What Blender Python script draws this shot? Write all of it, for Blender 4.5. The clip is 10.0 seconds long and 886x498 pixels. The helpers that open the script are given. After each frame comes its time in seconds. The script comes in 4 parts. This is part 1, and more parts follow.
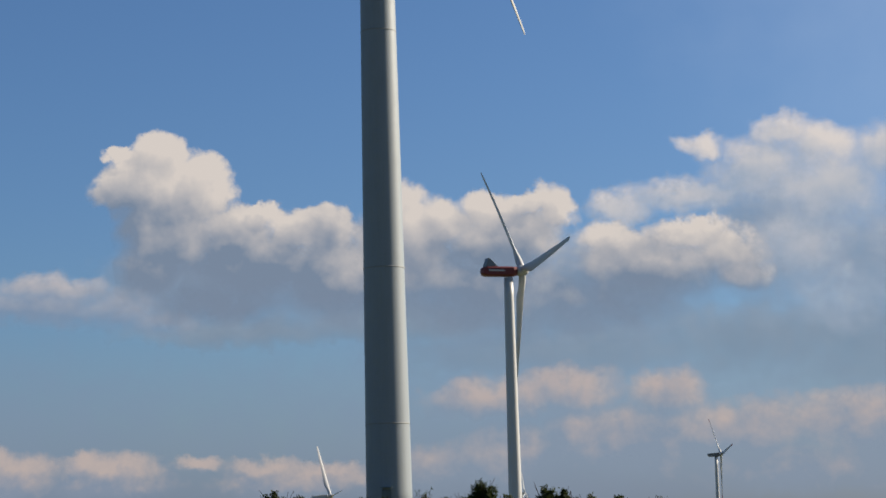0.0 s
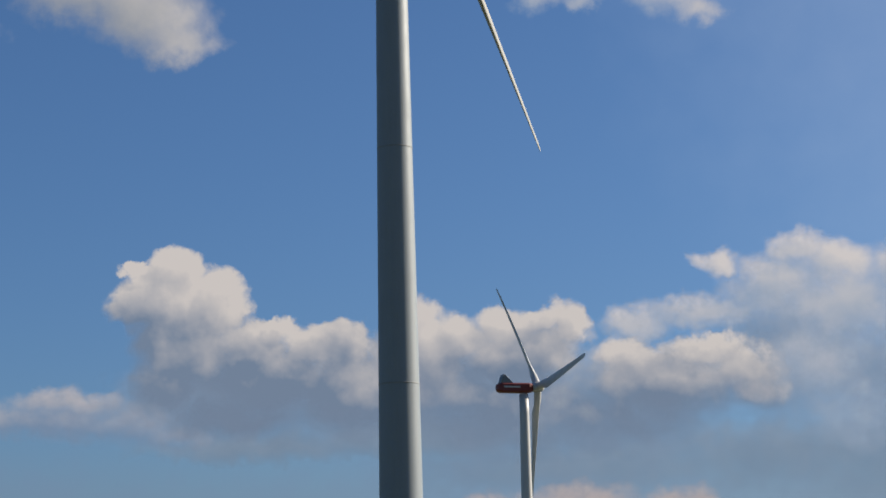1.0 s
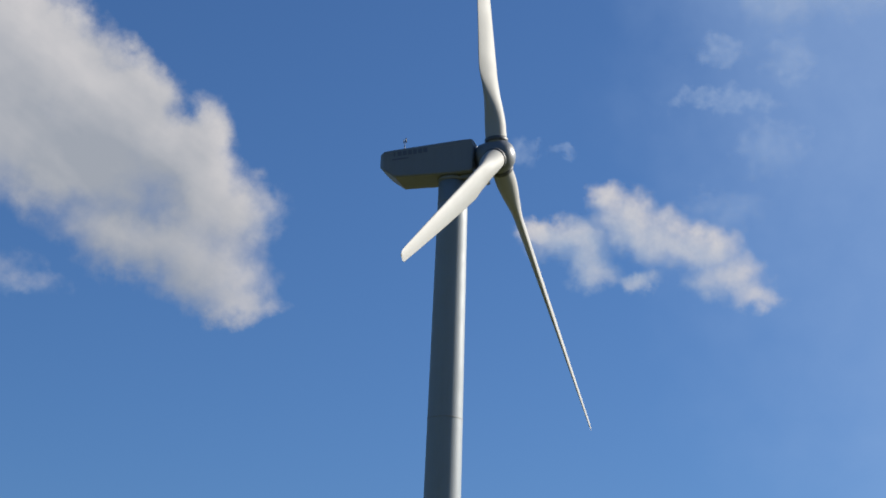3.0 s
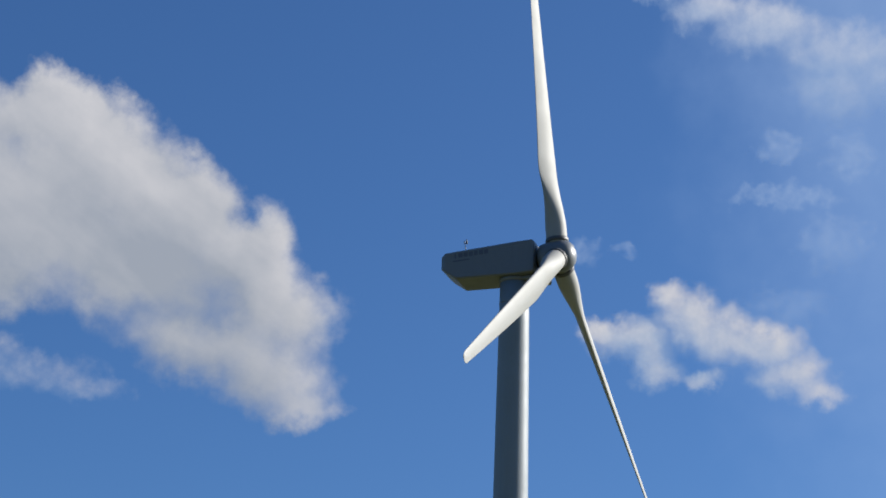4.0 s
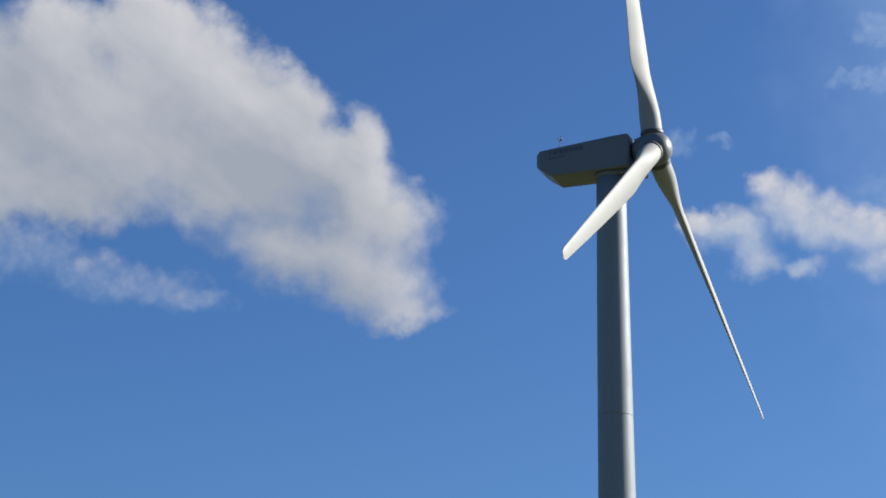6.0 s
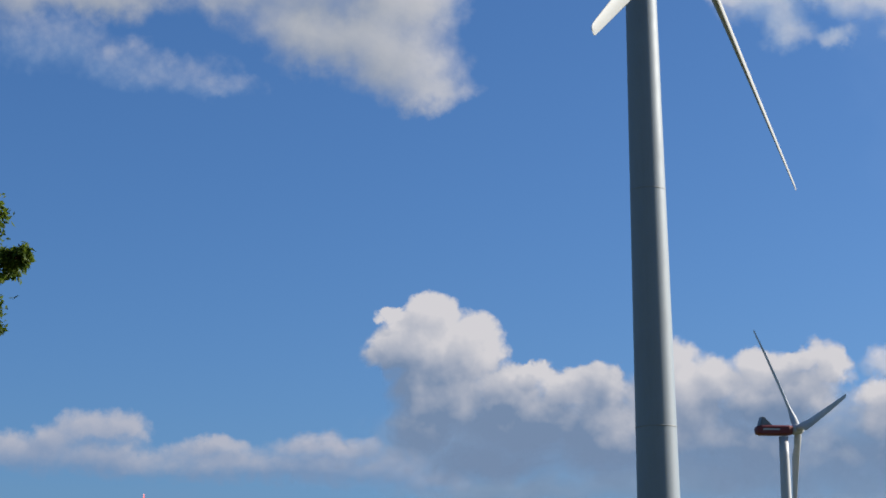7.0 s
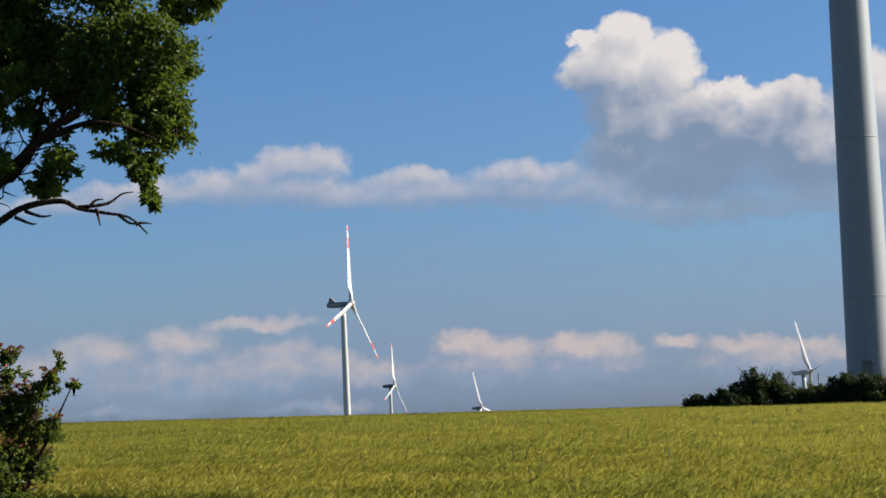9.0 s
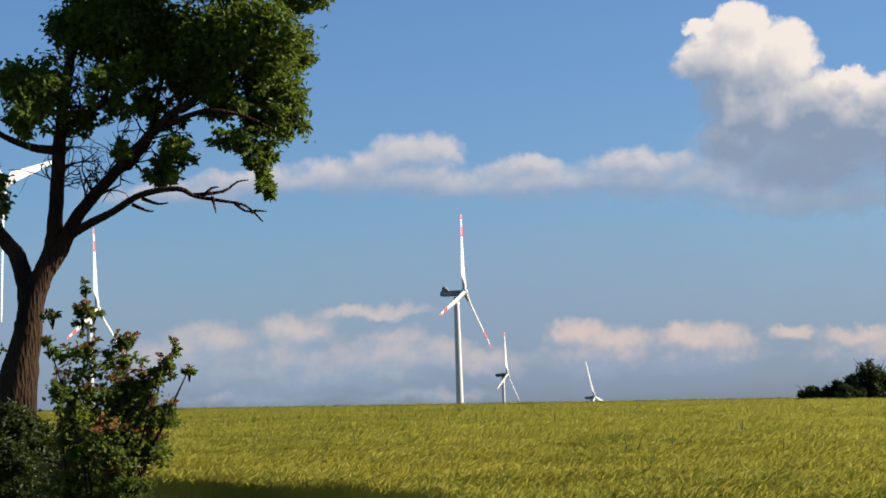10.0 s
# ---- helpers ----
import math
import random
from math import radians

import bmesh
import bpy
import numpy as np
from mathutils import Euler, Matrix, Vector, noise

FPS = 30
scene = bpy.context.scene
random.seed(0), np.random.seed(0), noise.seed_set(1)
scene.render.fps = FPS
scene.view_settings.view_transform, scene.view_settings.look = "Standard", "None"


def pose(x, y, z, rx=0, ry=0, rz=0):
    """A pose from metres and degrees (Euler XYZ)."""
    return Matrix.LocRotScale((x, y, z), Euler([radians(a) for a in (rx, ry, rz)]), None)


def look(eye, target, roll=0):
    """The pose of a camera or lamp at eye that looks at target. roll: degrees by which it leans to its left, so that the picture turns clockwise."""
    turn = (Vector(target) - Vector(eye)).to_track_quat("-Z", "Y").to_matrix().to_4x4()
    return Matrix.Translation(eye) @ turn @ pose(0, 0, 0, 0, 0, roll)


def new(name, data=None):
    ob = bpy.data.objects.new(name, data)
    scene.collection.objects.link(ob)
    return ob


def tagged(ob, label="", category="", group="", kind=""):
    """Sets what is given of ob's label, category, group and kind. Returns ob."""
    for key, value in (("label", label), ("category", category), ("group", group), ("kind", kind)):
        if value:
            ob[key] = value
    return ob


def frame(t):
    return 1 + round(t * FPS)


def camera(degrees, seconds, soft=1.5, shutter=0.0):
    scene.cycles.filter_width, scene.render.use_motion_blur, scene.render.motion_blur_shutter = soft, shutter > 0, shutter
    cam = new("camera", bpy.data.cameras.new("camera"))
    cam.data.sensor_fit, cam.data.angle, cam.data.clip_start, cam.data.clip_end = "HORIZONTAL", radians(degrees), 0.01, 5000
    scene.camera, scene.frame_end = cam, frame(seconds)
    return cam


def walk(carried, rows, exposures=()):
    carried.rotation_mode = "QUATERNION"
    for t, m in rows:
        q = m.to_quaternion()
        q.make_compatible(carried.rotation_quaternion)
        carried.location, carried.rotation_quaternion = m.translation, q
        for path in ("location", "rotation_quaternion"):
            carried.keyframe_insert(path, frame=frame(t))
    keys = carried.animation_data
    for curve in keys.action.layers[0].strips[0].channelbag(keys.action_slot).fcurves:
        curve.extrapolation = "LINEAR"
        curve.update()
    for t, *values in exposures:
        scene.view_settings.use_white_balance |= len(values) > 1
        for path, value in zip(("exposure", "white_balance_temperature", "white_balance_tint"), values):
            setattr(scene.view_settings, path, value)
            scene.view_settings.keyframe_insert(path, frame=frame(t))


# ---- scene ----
EYE = Vector((0.0, 0.0, 1.7))
cam = camera(24.15, 10.0, soft=1.7)

# seconds, heading (clockwise from +y), pitch, roll in degrees: a pan from one standpoint
PATH = [
    (0, 1.661, 7.609, -1.575),
    (0.5, 1.868, 8.789, -1.625),
    (1, 1.309, 10.827, -1.321),
    (1.5, 0.427, 13.970, -0.294),
    (2, -0.278, 16.338, 0.724),
    (2.2, -0.241, 16.855, 1.080),
    (3.3, -0.296, 19.057, 2.230),
    (3.5, -0.668, 19.667, 1.973),
    (4, -2.145, 21.075, 1.898),
    (4.5, -3.541, 21.729, 1.756),
    (5, -4.010, 21.594, 1.740),
    (5.2, -4.184, 21.259, 1.471),
    (6.3, -4.990, 16.939, 0.252),
    (6.5, -4.842, 15.955, 0.006),
    (6.8, -5.347, 13.464, -0.644),
    (7, -5.831, 12.158, -0.794),
    (7.5, -6.783, 10.091, -1.304),
    (8, -7.760, 7.709, -1.252),
    (8.5, -9.312, 6.262, -1.974),
    (9, -11.495, 4.719, -2.532),
    (9.5, -13.307, 4.481, -2.546),
    (10, -14.654, 4.534, -1.974),
]


def aim(heading, pitch, roll):
    return pose(*EYE, 90 + pitch, 0, -heading) @ pose(0, 0, 0, 0, 0, roll)


walk(cam, [(t, aim(a, p, r)) for t, a, p, r in PATH], exposures=[(0.0, 0.86, 6100, 10), (1.0, 0.71, 5900, 10), (2.0, 0.92, 5770, 10), (3.5, 0.87, 5460, 10), (5.0, 0.94, 5360, 10), (6.5, 0.94, 5440, 10), (7.5, 0.88, 5470, 10), (8.5, 0.99, 5630, 10), (9.5, 1.25, 5970, 10), (10.0, 1.30, 6100, 10)])

# ---- light ----
SUN_AZ, SUN_EL = 70.0, 27.0
world = bpy.data.worlds.new("sky")
scene.world = world
world.use_nodes = True
wn, wl = world.node_tree.nodes, world.node_tree.links
wn.clear()
sky = wn.new("ShaderNodeTexSky")
sky.sky_type = "NISHITA"
sky.sun_disc = False
sky.sun_elevation = radians(SUN_EL)
sky.sun_rotation = radians(SUN_AZ)
sky.altitude = 100
sky.air_density = 1.0
sky.dust_density = 1.2
sky.ozone_density = 7.0
bg = wn.new("ShaderNodeBackground")
bg.inputs["Strength"].default_value = 0.050
out = wn.new("ShaderNodeOutputWorld")
wl.new(sky.outputs[0], bg.inputs["Color"])
wl.new(bg.outputs[0], out.inputs["Surface"])

sun_dir = Vector((math.sin(radians(SUN_AZ)) * math.cos(radians(SUN_EL)),
                  math.cos(radians(SUN_AZ)) * math.cos(radians(SUN_EL)), math.sin(radians(SUN_EL))))
sun = new("sun", bpy.data.lights.new("sun", "SUN"))
sun.data.energy = 5.0
sun.data.angle = radians(0.55)
sun.data.color = (1.0, 0.85, 0.64)
sun.matrix_world = look(sun_dir * 300, (0, 0, 0))


# ---- node helpers ----
class Nodes:
    def __init__(self, name, tree=None):
        if tree is None:
            self.mat = bpy.data.materials.new(name)
            self.mat.use_nodes = True
            tree = self.mat.node_tree
            tree.nodes.clear()
        self.t = tree

    def n(self, kind, ins=None, **props):
        node = self.t.nodes.new("ShaderNode" + kind)
        if "operation" in props:
            node.operation = props["operation"]
        if "use_clamp" in props:
            node.use_clamp = props["use_clamp"]
        if "noise_dimensions" in props:
            node.noise_dimensions = props["noise_dimensions"]
        if "data_type" in props:
            node.data_type = props["data_type"]
        if "blend_type" in props:
            node.blend_type = props["blend_type"]
        if "feature" in props:
            node.feature = props["feature"]
        if "normalize" in props:
            node.normalize = props["normalize"]
        if "uv_map" in props:
            node.uv_map = props["uv_map"]
        if "interpolation_type" in props:
            node.interpolation_type = props["interpolation_type"]
        for k, v in (ins or {}).items():
            if isinstance(v, bpy.types.NodeSocket):
                self.t.links.new(v, node.inputs[k])
            else:
                node.inputs[k].default_value = v
        return node

    def m(self, op, a, b=0.0, c=0.0, clamp=False):
        return self.n("Math", {0: a, 1: b, 2: c}, operation=op, use_clamp=clamp).outputs[0]

    def noise(self, vec, scale, detail=4.0, rough=0.55, dims="3D"):
        return self.n("TexNoise", {"Vector": vec, "Scale": scale, "Detail": detail, "Roughness": rough}, noise_dimensions=dims)

    def ramp(self, fac, *stops):
        node = self.n("ValToRGB", {"Fac": fac})
        cr = node.color_ramp
        while len(cr.elements) < len(stops):
            cr.elements.new(0.5)
        for e, (p, c) in zip(cr.elements, stops):
            e.position, e.color = p, (*c, 1)
        return node.outputs["Color"]

    def mix(self, fac, a, b, blend="MIX"):
        node = self.n("Mix", data_type="RGBA", blend_type=blend)
        for k, v in ((0, fac), (6, a), (7, b)):
            if isinstance(v, bpy.types.NodeSocket):
                self.t.links.new(v, node.inputs[k])
            else:
                node.inputs[k].default_value = v if k == 0 else (*v, 1)
        return node.outputs[2]

    def bump(self, height, strength=0.3, dist=0.02):
        return self.n("Bump", {"Height": height, "Strength": strength, "Distance": dist}).outputs[0]

    def surface(self, shader):
        o = self.n("OutputMaterial")
        self.t.links.new(shader, o.inputs["Surface"])
        return self.mat

    def principled(self, color, rough=0.6, normal=None, metal=0.0, **more):
        ins = {"Base Color": color if isinstance(color, bpy.types.NodeSocket) else (*color, 1), "Roughness": rough, "Metallic": metal}
        if normal is not None:
            ins["Normal"] = normal
        ins.update(more)
        return self.n("BsdfPrincipled", ins).outputs[0]


def painted(name, base, dirt, rough=0.45, scale=0.5, streak=6.0, amount=0.5):
    """Weathered paint: broad fading, streaks running down, fine dust."""
    k = Nodes(name)
    co = k.n("TexCoord").outputs["Object"]
    mp = k.n("Mapping", {"Vector": co, "Scale": (streak, streak, 0.25)}).outputs[0]
    broad = k.noise(co, scale, 5).outputs[0]
    runs = k.noise(mp, 1.0, 5, 0.6).outputs[0]
    f = k.m("MULTIPLY", k.m("MULTIPLY_ADD", runs, 2.2, -0.75, True), k.m("MULTIPLY_ADD", broad, 1.6, -0.3, True))
    col = k.mix(k.m("MULTIPLY", f, amount), base, dirt)
    fine = k.noise(co, 9.0, 3).outputs[0]
    col = k.mix(0.10, col, k.ramp(fine, (0.3, (0.3, 0.3, 0.3)), (0.7, (1, 1, 1))), "MULTIPLY")
    return k.surface(k.principled(col, k.m("MULTIPLY_ADD", broad, 0.25, rough - 0.12), k.bump(fine, 0.05, 0.02)))


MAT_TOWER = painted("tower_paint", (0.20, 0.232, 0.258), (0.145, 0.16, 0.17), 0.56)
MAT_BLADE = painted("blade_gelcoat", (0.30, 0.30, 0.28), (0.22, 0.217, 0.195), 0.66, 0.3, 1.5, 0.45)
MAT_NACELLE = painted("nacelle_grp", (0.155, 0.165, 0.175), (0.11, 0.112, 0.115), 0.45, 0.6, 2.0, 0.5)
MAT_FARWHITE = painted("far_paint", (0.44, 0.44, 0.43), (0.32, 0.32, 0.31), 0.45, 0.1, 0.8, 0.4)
MAT_RED = painted("red_marking", (0.55, 0.045, 0.03), (0.35, 0.05, 0.04), 0.45, 0.2, 1.0, 0.4)
MAT_MAROON = painted("dark_red_paint", (0.15, 0.022, 0.02), (0.08, 0.02, 0.02), 0.5, 0.2, 1.0, 0.5)
MAT_DARK = painted("dark_steel", (0.06, 0.065, 0.07), (0.12, 0.10, 0.08), 0.5)
MAT_DOOR = painted("door_paint", (0.10, 0.13, 0.14), (0.08, 0.09, 0.08), 0.5)
MAT_LETTER = painted("faded_lettering", (0.085, 0.095, 0.12), (0.12, 0.12, 0.13), 0.5)
MAT_SEAM = painted("joint_seal", (0.20, 0.21, 0.21), (0.10, 0.10, 0.10), 0.6)


def foliage(name, dark, mid, light, trans=0.35, size=1.2):
    """Leaves: each island its own tone, with light passing through."""
    k = Nodes(name)
    isl = k.n("NewGeometry").outputs["Random Per Island"]
    co = k.n("TexCoord").outputs["Object"]
    big = k.noise(co, size, 3).outputs[0]
    f = k.m("MULTIPLY_ADD", isl, 0.6, k.m("MULTIPLY_ADD", big, 0.8, -0.2), True)
    col = k.ramp(f, (0.0, dark), (0.5, mid), (1.0, light))
    p = k.principled(col, 0.55, **{"Specular IOR Level": 0.15})
    tr = k.n("BsdfTranslucent", {"Color": k.mix(0.5, col, (0.27, 0.36, 0.03))}).outputs[0]
    return k.surface(k.n("MixShader", {0: trans, 1: p, 2: tr}).outputs[0])


MAT_LEAF = foliage("tree_leaves", (0.016, 0.034, 0.007), (0.05, 0.082, 0.012), (0.12, 0.145, 0.022), 0.32)
MAT_SHRUB = foliage("shrub_leaves", (0.015, 0.024, 0.007), (0.036, 0.055, 0.012), (0.09, 0.10, 0.02), 0.4, 2.0)
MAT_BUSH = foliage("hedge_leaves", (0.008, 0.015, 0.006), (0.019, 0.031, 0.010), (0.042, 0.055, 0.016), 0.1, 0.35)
MAT_REDLEAF = foliage("red_leaves", (0.08, 0.02, 0.015), (0.14, 0.04, 0.025), (0.20, 0.09, 0.04), 0.3, 2.0)


def bark():
    k = Nodes("bark")
    co = k.n("TexCoord").outputs["Object"]
    mp = k.n("Mapping", {"Vector": co, "Scale": (14, 14, 3)}).outputs[0]
    ridges = k.n("TexVoronoi", {"Vector": mp, "Scale": 2.2}).outputs["Distance"]
    patch = k.noise(co, 2.5, 5).outputs[0]
    col = k.ramp(patch, (0.3, (0.015, 0.009, 0.006)), (0.6, (0.040, 0.024, 0.013)), (0.8, (0.04, 0.036, 0.02)))
    col = k.mix(0.6, col, k.ramp(ridges, (0.0, (0.35, 0.35, 0.35)), (0.5, (1, 1, 1))), "MULTIPLY")
    return k.surface(k.principled(col, 0.95, k.bump(ridges, 0.9, 0.03), **{"Specular IOR Level": 0.1}))


MAT_BARK = bark()

# ---- building helpers ----
def at(az, el, dist):
    """The place seen from the eye at that heading and height angle, at that distance over the ground."""
    a = radians(az)
    return Vector((EYE.x + dist * math.sin(a), EYE.y + dist * math.cos(a), EYE.z + dist * math.tan(radians(el))))


def link(name, verts, faces, material, parent=None, label="", smooth=True):
    me = bpy.data.meshes.new(name)
    me.from_pydata([tuple(v) for v in verts], [], faces)
    if smooth:
        me.polygons.foreach_set("use_smooth", [True] * len(me.polygons))
    me.materials.append(material)
    me.update()
    ob = new(name, me)
    if parent is not None:
        ob.parent = parent
    if label:
        tagged(ob, label)
    return ob


def part(name, bm, material, parent, label=""):
    me = bpy.data.meshes.new(name)
    bm.to_mesh(me)
    bm.free()
    me.materials.append(material)
    ob = new(name, me)
    ob.parent = parent
    if label:
        tagged(ob, label)
    return ob


def loft(rings, caps=True):
    """Vertices and faces of a skin over equal rings of points."""
    verts, faces, n = [], [], len(rings[0])
    for r in rings:
        verts.extend(r)
    for i in range(len(rings) - 1):
        for j in range(n):
            a, b = i * n + j, i * n + (j + 1) % n
            faces.append((a, b, b + n, a + n))
    if caps:
        faces.append(tuple(range(n - 1, -1, -1)))
        faces.append(tuple(range((len(rings) - 1) * n, len(rings) * n)))
    return verts, faces


def lathe(profile, segs=48):
    """Rings about z from (radius, height) pairs."""
    return loft([[Vector((r * math.cos(2 * math.pi * j / segs), r * math.sin(2 * math.pi * j / segs), z)) for j in range(segs)] for r, z in profile])


def tube(points, radii, segs=10, wobble=0.0, rng=random):
    rings = []
    for i, p in enumerate(points):
        d = (points[min(i + 1, len(points) - 1)] - points[max(i - 1, 0)]).normalized()
        u = d.cross(Vector((0.3, 1, 0.1))).normalized()
        v = d.cross(u)
        rings.append([p + (u * math.cos(2 * math.pi * j / segs) + v * math.sin(2 * math.pi * j / segs)) * radii[i] * (1 + wobble * (rng.random() - 0.5)) for j in range(segs)])
    return loft(rings)


def spline(points, steps=6):
    """A smooth run of points through the given ones."""
    out = []
    for i in range(len(points) - 1):
        p0, p1, p2, p3 = points[max(i - 1, 0)], points[i], points[i + 1], points[min(i + 2, len(points) - 1)]
        for s in range(steps):
            t = s / steps
            out.append(0.5 * ((2 * p1) + (p2 - p0) * t + (2 * p0 - 5 * p1 + 4 * p2 - p3) * t * t + (3 * p1 - p0 - 3 * p2 + p3) * t ** 3))
    out.append(points[-1])
    return out


def joined(pieces):
    verts, faces = [], []
    for v, f in pieces:
        o = len(verts)
        verts.extend(v)
        faces.extend(tuple(i + o for i in q) for q in f)
    return verts, faces


# ---- ground ----
def rise(x, y):
    """Height of the ground: a field that climbs to a low crest and falls away behind it."""
    r = np.hypot(x, y)
    az = np.degrees(np.arctan2(x, y))
    crest = np.clip(0.82 - 0.060 * np.clip(az, -34, 12), 0.1, 2.9)
    up = crest * np.clip(r / 200.0, 0, 1)
    d = np.clip((r - 215.0) / 1900.0, 0, 1)
    fall = -72.0 * (d * d * (3 - 2 * d)) - 6.0 * np.clip((r - 205) / 120.0, 0, 1)
    return up + fall


def ground_height(x, y):
    return float(rise(np.array(x, float), np.array(y, float)))


def polar_sheet(radii, azimuths, height):
    R, A = np.meshgrid(radii, np.radians(azimuths), indexing="ij")
    X, Y = R * np.sin(A), R * np.cos(A)
    V = np.stack([X, Y, height(X, Y)], -1).reshape(-1, 3)
    n = len(azimuths)
    F = [(i * n + j, i * n + j + 1, (i + 1) * n + j + 1, (i + 1) * n + j) for i in range(len(radii) - 1) for j in range(n - 1)]
    return V.tolist(), F


def soil():
    k = Nodes("soil_and_grass")
    co = k.n("TexCoord").outputs["Object"]
    a = k.noise(co, 0.02, 6).outputs[0]
    b = k.noise(co, 1.5, 6, 0.65).outputs[0]
    col = k.ramp(a, (0.35, (0.05, 0.06, 0.02)), (0.55, (0.10, 0.11, 0.03)), (0.7, (0.12, 0.10, 0.05)))
    col = k.mix(0.5, col, k.ramp(b, (0.3, (0.4, 0.4, 0.4)), (0.7, (1, 1, 1))), "MULTIPLY")
    return k.surface(k.principled(col, 0.95, k.bump(b, 0.6, 0.1)))


MAT_SOIL = soil()
v, f = polar_sheet([0.01, 3, 8, 14, 20, 30, 45, 70, 100, 140, 170, 190, 200, 210, 225, 250, 300, 400, 600, 900, 1300, 1700, 2200, 3000, 4500],
                   np.linspace(-180, 180, 145), rise)
f.append(tuple(range(143, -1, -1)))
tagged(link("ground", v, f, MAT_SOIL), "gently rising farmland soil with short grass", "ground", kind="structure")

# ---- sky backdrop: banks of cumulus, far out ----
LIT2 = (0.62, 0.78)
CLOUD_GLOW = 0.515


def cloud_bank(label, blobs, dist, lit, shade, soft=(0.0, 0.35), opacity=1.0, billow=0.32, size=1.0, fade=0.0, warp=1.0, gain=0.42, seed=0.0, swell=1.0, merge=0.35, wisp=0.22, broad=0.55, streak=None):
    """A far bank of cloud on a spherical patch: puffs given by heading, height angle and radii, broken up by billows."""
    blobs = [(a, e, ra * swell, re * swell) for a, e, ra, re in blobs]
    lo_a = min(b[0] - b[2] for b in blobs) - 1.6
    hi_a = max(b[0] + b[2] for b in blobs) + 1.6
    lo_e = min(b[1] - b[3] for b in blobs) - 1.0
    hi_e = max(b[1] + b[3] for b in blobs) + 1.3
    na, ne = 24, 16
    verts, uvs, faces = [], [], []
    for i in range(ne + 1):
        for j in range(na + 1):
            a, e = lo_a + (hi_a - lo_a) * j / na, lo_e + (hi_e - lo_e) * i / ne
            d = Vector((math.sin(radians(a)) * math.cos(radians(e)), math.cos(radians(a)) * math.cos(radians(e)), math.sin(radians(e))))
            verts.append(EYE + d * dist)
            uvs.append((a, e))
    for i in range(ne):
        for j in range(na):
            q = i * (na + 1) + j
            faces.append((q, q + 1, q + na + 2, q + na + 1))
    # thickness of the cloud at a heading and height angle
    g = bpy.data.node_groups.new("cloud_thickness", "ShaderNodeTree")
    g.interface.new_socket("Vector", in_out="INPUT", socket_type="NodeSocketVector")
    g.interface.new_socket("Value", in_out="OUTPUT", socket_type="NodeSocketFloat")
    k = Nodes("", g)
    gi, go = g.nodes.new("NodeGroupInput"), g.nodes.new("NodeGroupOutput")
    p = gi.outputs[0]
    shifted = k.n("VectorMath", {0: p, 1: (seed, seed * 1.7, seed)}, operation="ADD").outputs[0]
    w1 = k.n("VectorMath", {0: k.noise(shifted, 0.9 / size, 2).outputs["Color"], 1: (0.5, 0.5, 0.5)}, operation="SUBTRACT").outputs[0]
    w2 = k.n("VectorMath", {0: k.noise(shifted, 3.6 / size, 4, 0.6).outputs["Color"], 1: (0.5, 0.5, 0.5)}, operation="SUBTRACT").outputs[0]
    q = k.n("VectorMath", {0: w1, 1: (0.9 * warp * size,) * 3, 2: p}, operation="MULTIPLY_ADD").outputs[0]
    q = k.n("VectorMath", {0: w2, 1: (0.38 * warp * size,) * 3, 2: q}, operation="MULTIPLY_ADD").outputs[0]
    total = None
    for a, e, ra, re in blobs:
        d = k.n("VectorMath", {0: q, 1: (1 / ra, 1 / re, 0), 2: (-a / ra, -e / re, 0)}, operation="MULTIPLY_ADD").outputs[0]
        l2 = k.n("VectorMath", {0: d, 1: d}, operation="DOT_PRODUCT").outputs["Value"]
        dome = k.m("MULTIPLY_ADD", l2, -1.0, 1.0)
        total = dome if total is None else k.m("SMOOTH_MAX", total, dome, merge)
    total = k.m("MAXIMUM", total, -1.5)
    puffs = k.n("TexVoronoi", {"Vector": k.n("VectorMath", {0: w2, 1: (0.25 * size,) * 3, 2: shifted}, operation="MULTIPLY_ADD").outputs[0],
                               "Scale": 1.5 / size, "Detail": 3.0, "Roughness": 0.55, "Smoothness": 0.7, "Randomness": 1.0},
                feature="SMOOTH_F1", normalize=True).outputs["Distance"]
    h = k.m("MULTIPLY_ADD", puffs, -2.0 * billow, k.m("ADD", total, billow * 0.75))
    torn = k.noise(shifted, 2.4 / size, 5, 0.52).outputs[0]
    h = k.m("ADD", h, k.m("MULTIPLY_ADD", torn, 2.0 * wisp, -wisp))
    g.links.new(h, go.inputs[0])
    # material
    k = Nodes("cloud")
    uv = k.n("UVMap", uv_map="UVMap").outputs[0]

    def thickness(off):
        node = k.t.nodes.new("ShaderNodeGroup")
        node.node_tree = g
        src = k.n("VectorMath", {0: uv, 1: off}, operation="ADD").outputs[0]
        k.t.links.new(src, node.inputs[0])
        return node.outputs[0]
    h0 = thickness((0, 0, 0))
    h1 = thickness((LIT2[0] * 0.45 * size, LIT2[1] * 0.45 * size, 0))
    h2 = thickness((LIT2[0] * 1.3 * size, LIT2[1] * 1.3 * size, 0))
    # broad light and shade, drawn out along the wind where the cloud is streaked
    angle, stretch = streak or (0.0, 1.0)
    drawn = k.n("Mapping", {"Vector": k.n("Mapping", {"Vector": uv, "Rotation": (0, 0, radians(-angle))}).outputs[0], "Location": (seed, seed, 0), "Scale": (1.0 / stretch, 1.0, 1.0)}).outputs[0]
    swath = k.m("MULTIPLY_ADD", k.noise(drawn, 0.75 / size, 4, 0.5).outputs[0], 2.0 * broad, -broad)
    up = k.n("SeparateXYZ", {0: uv}).outputs[1]
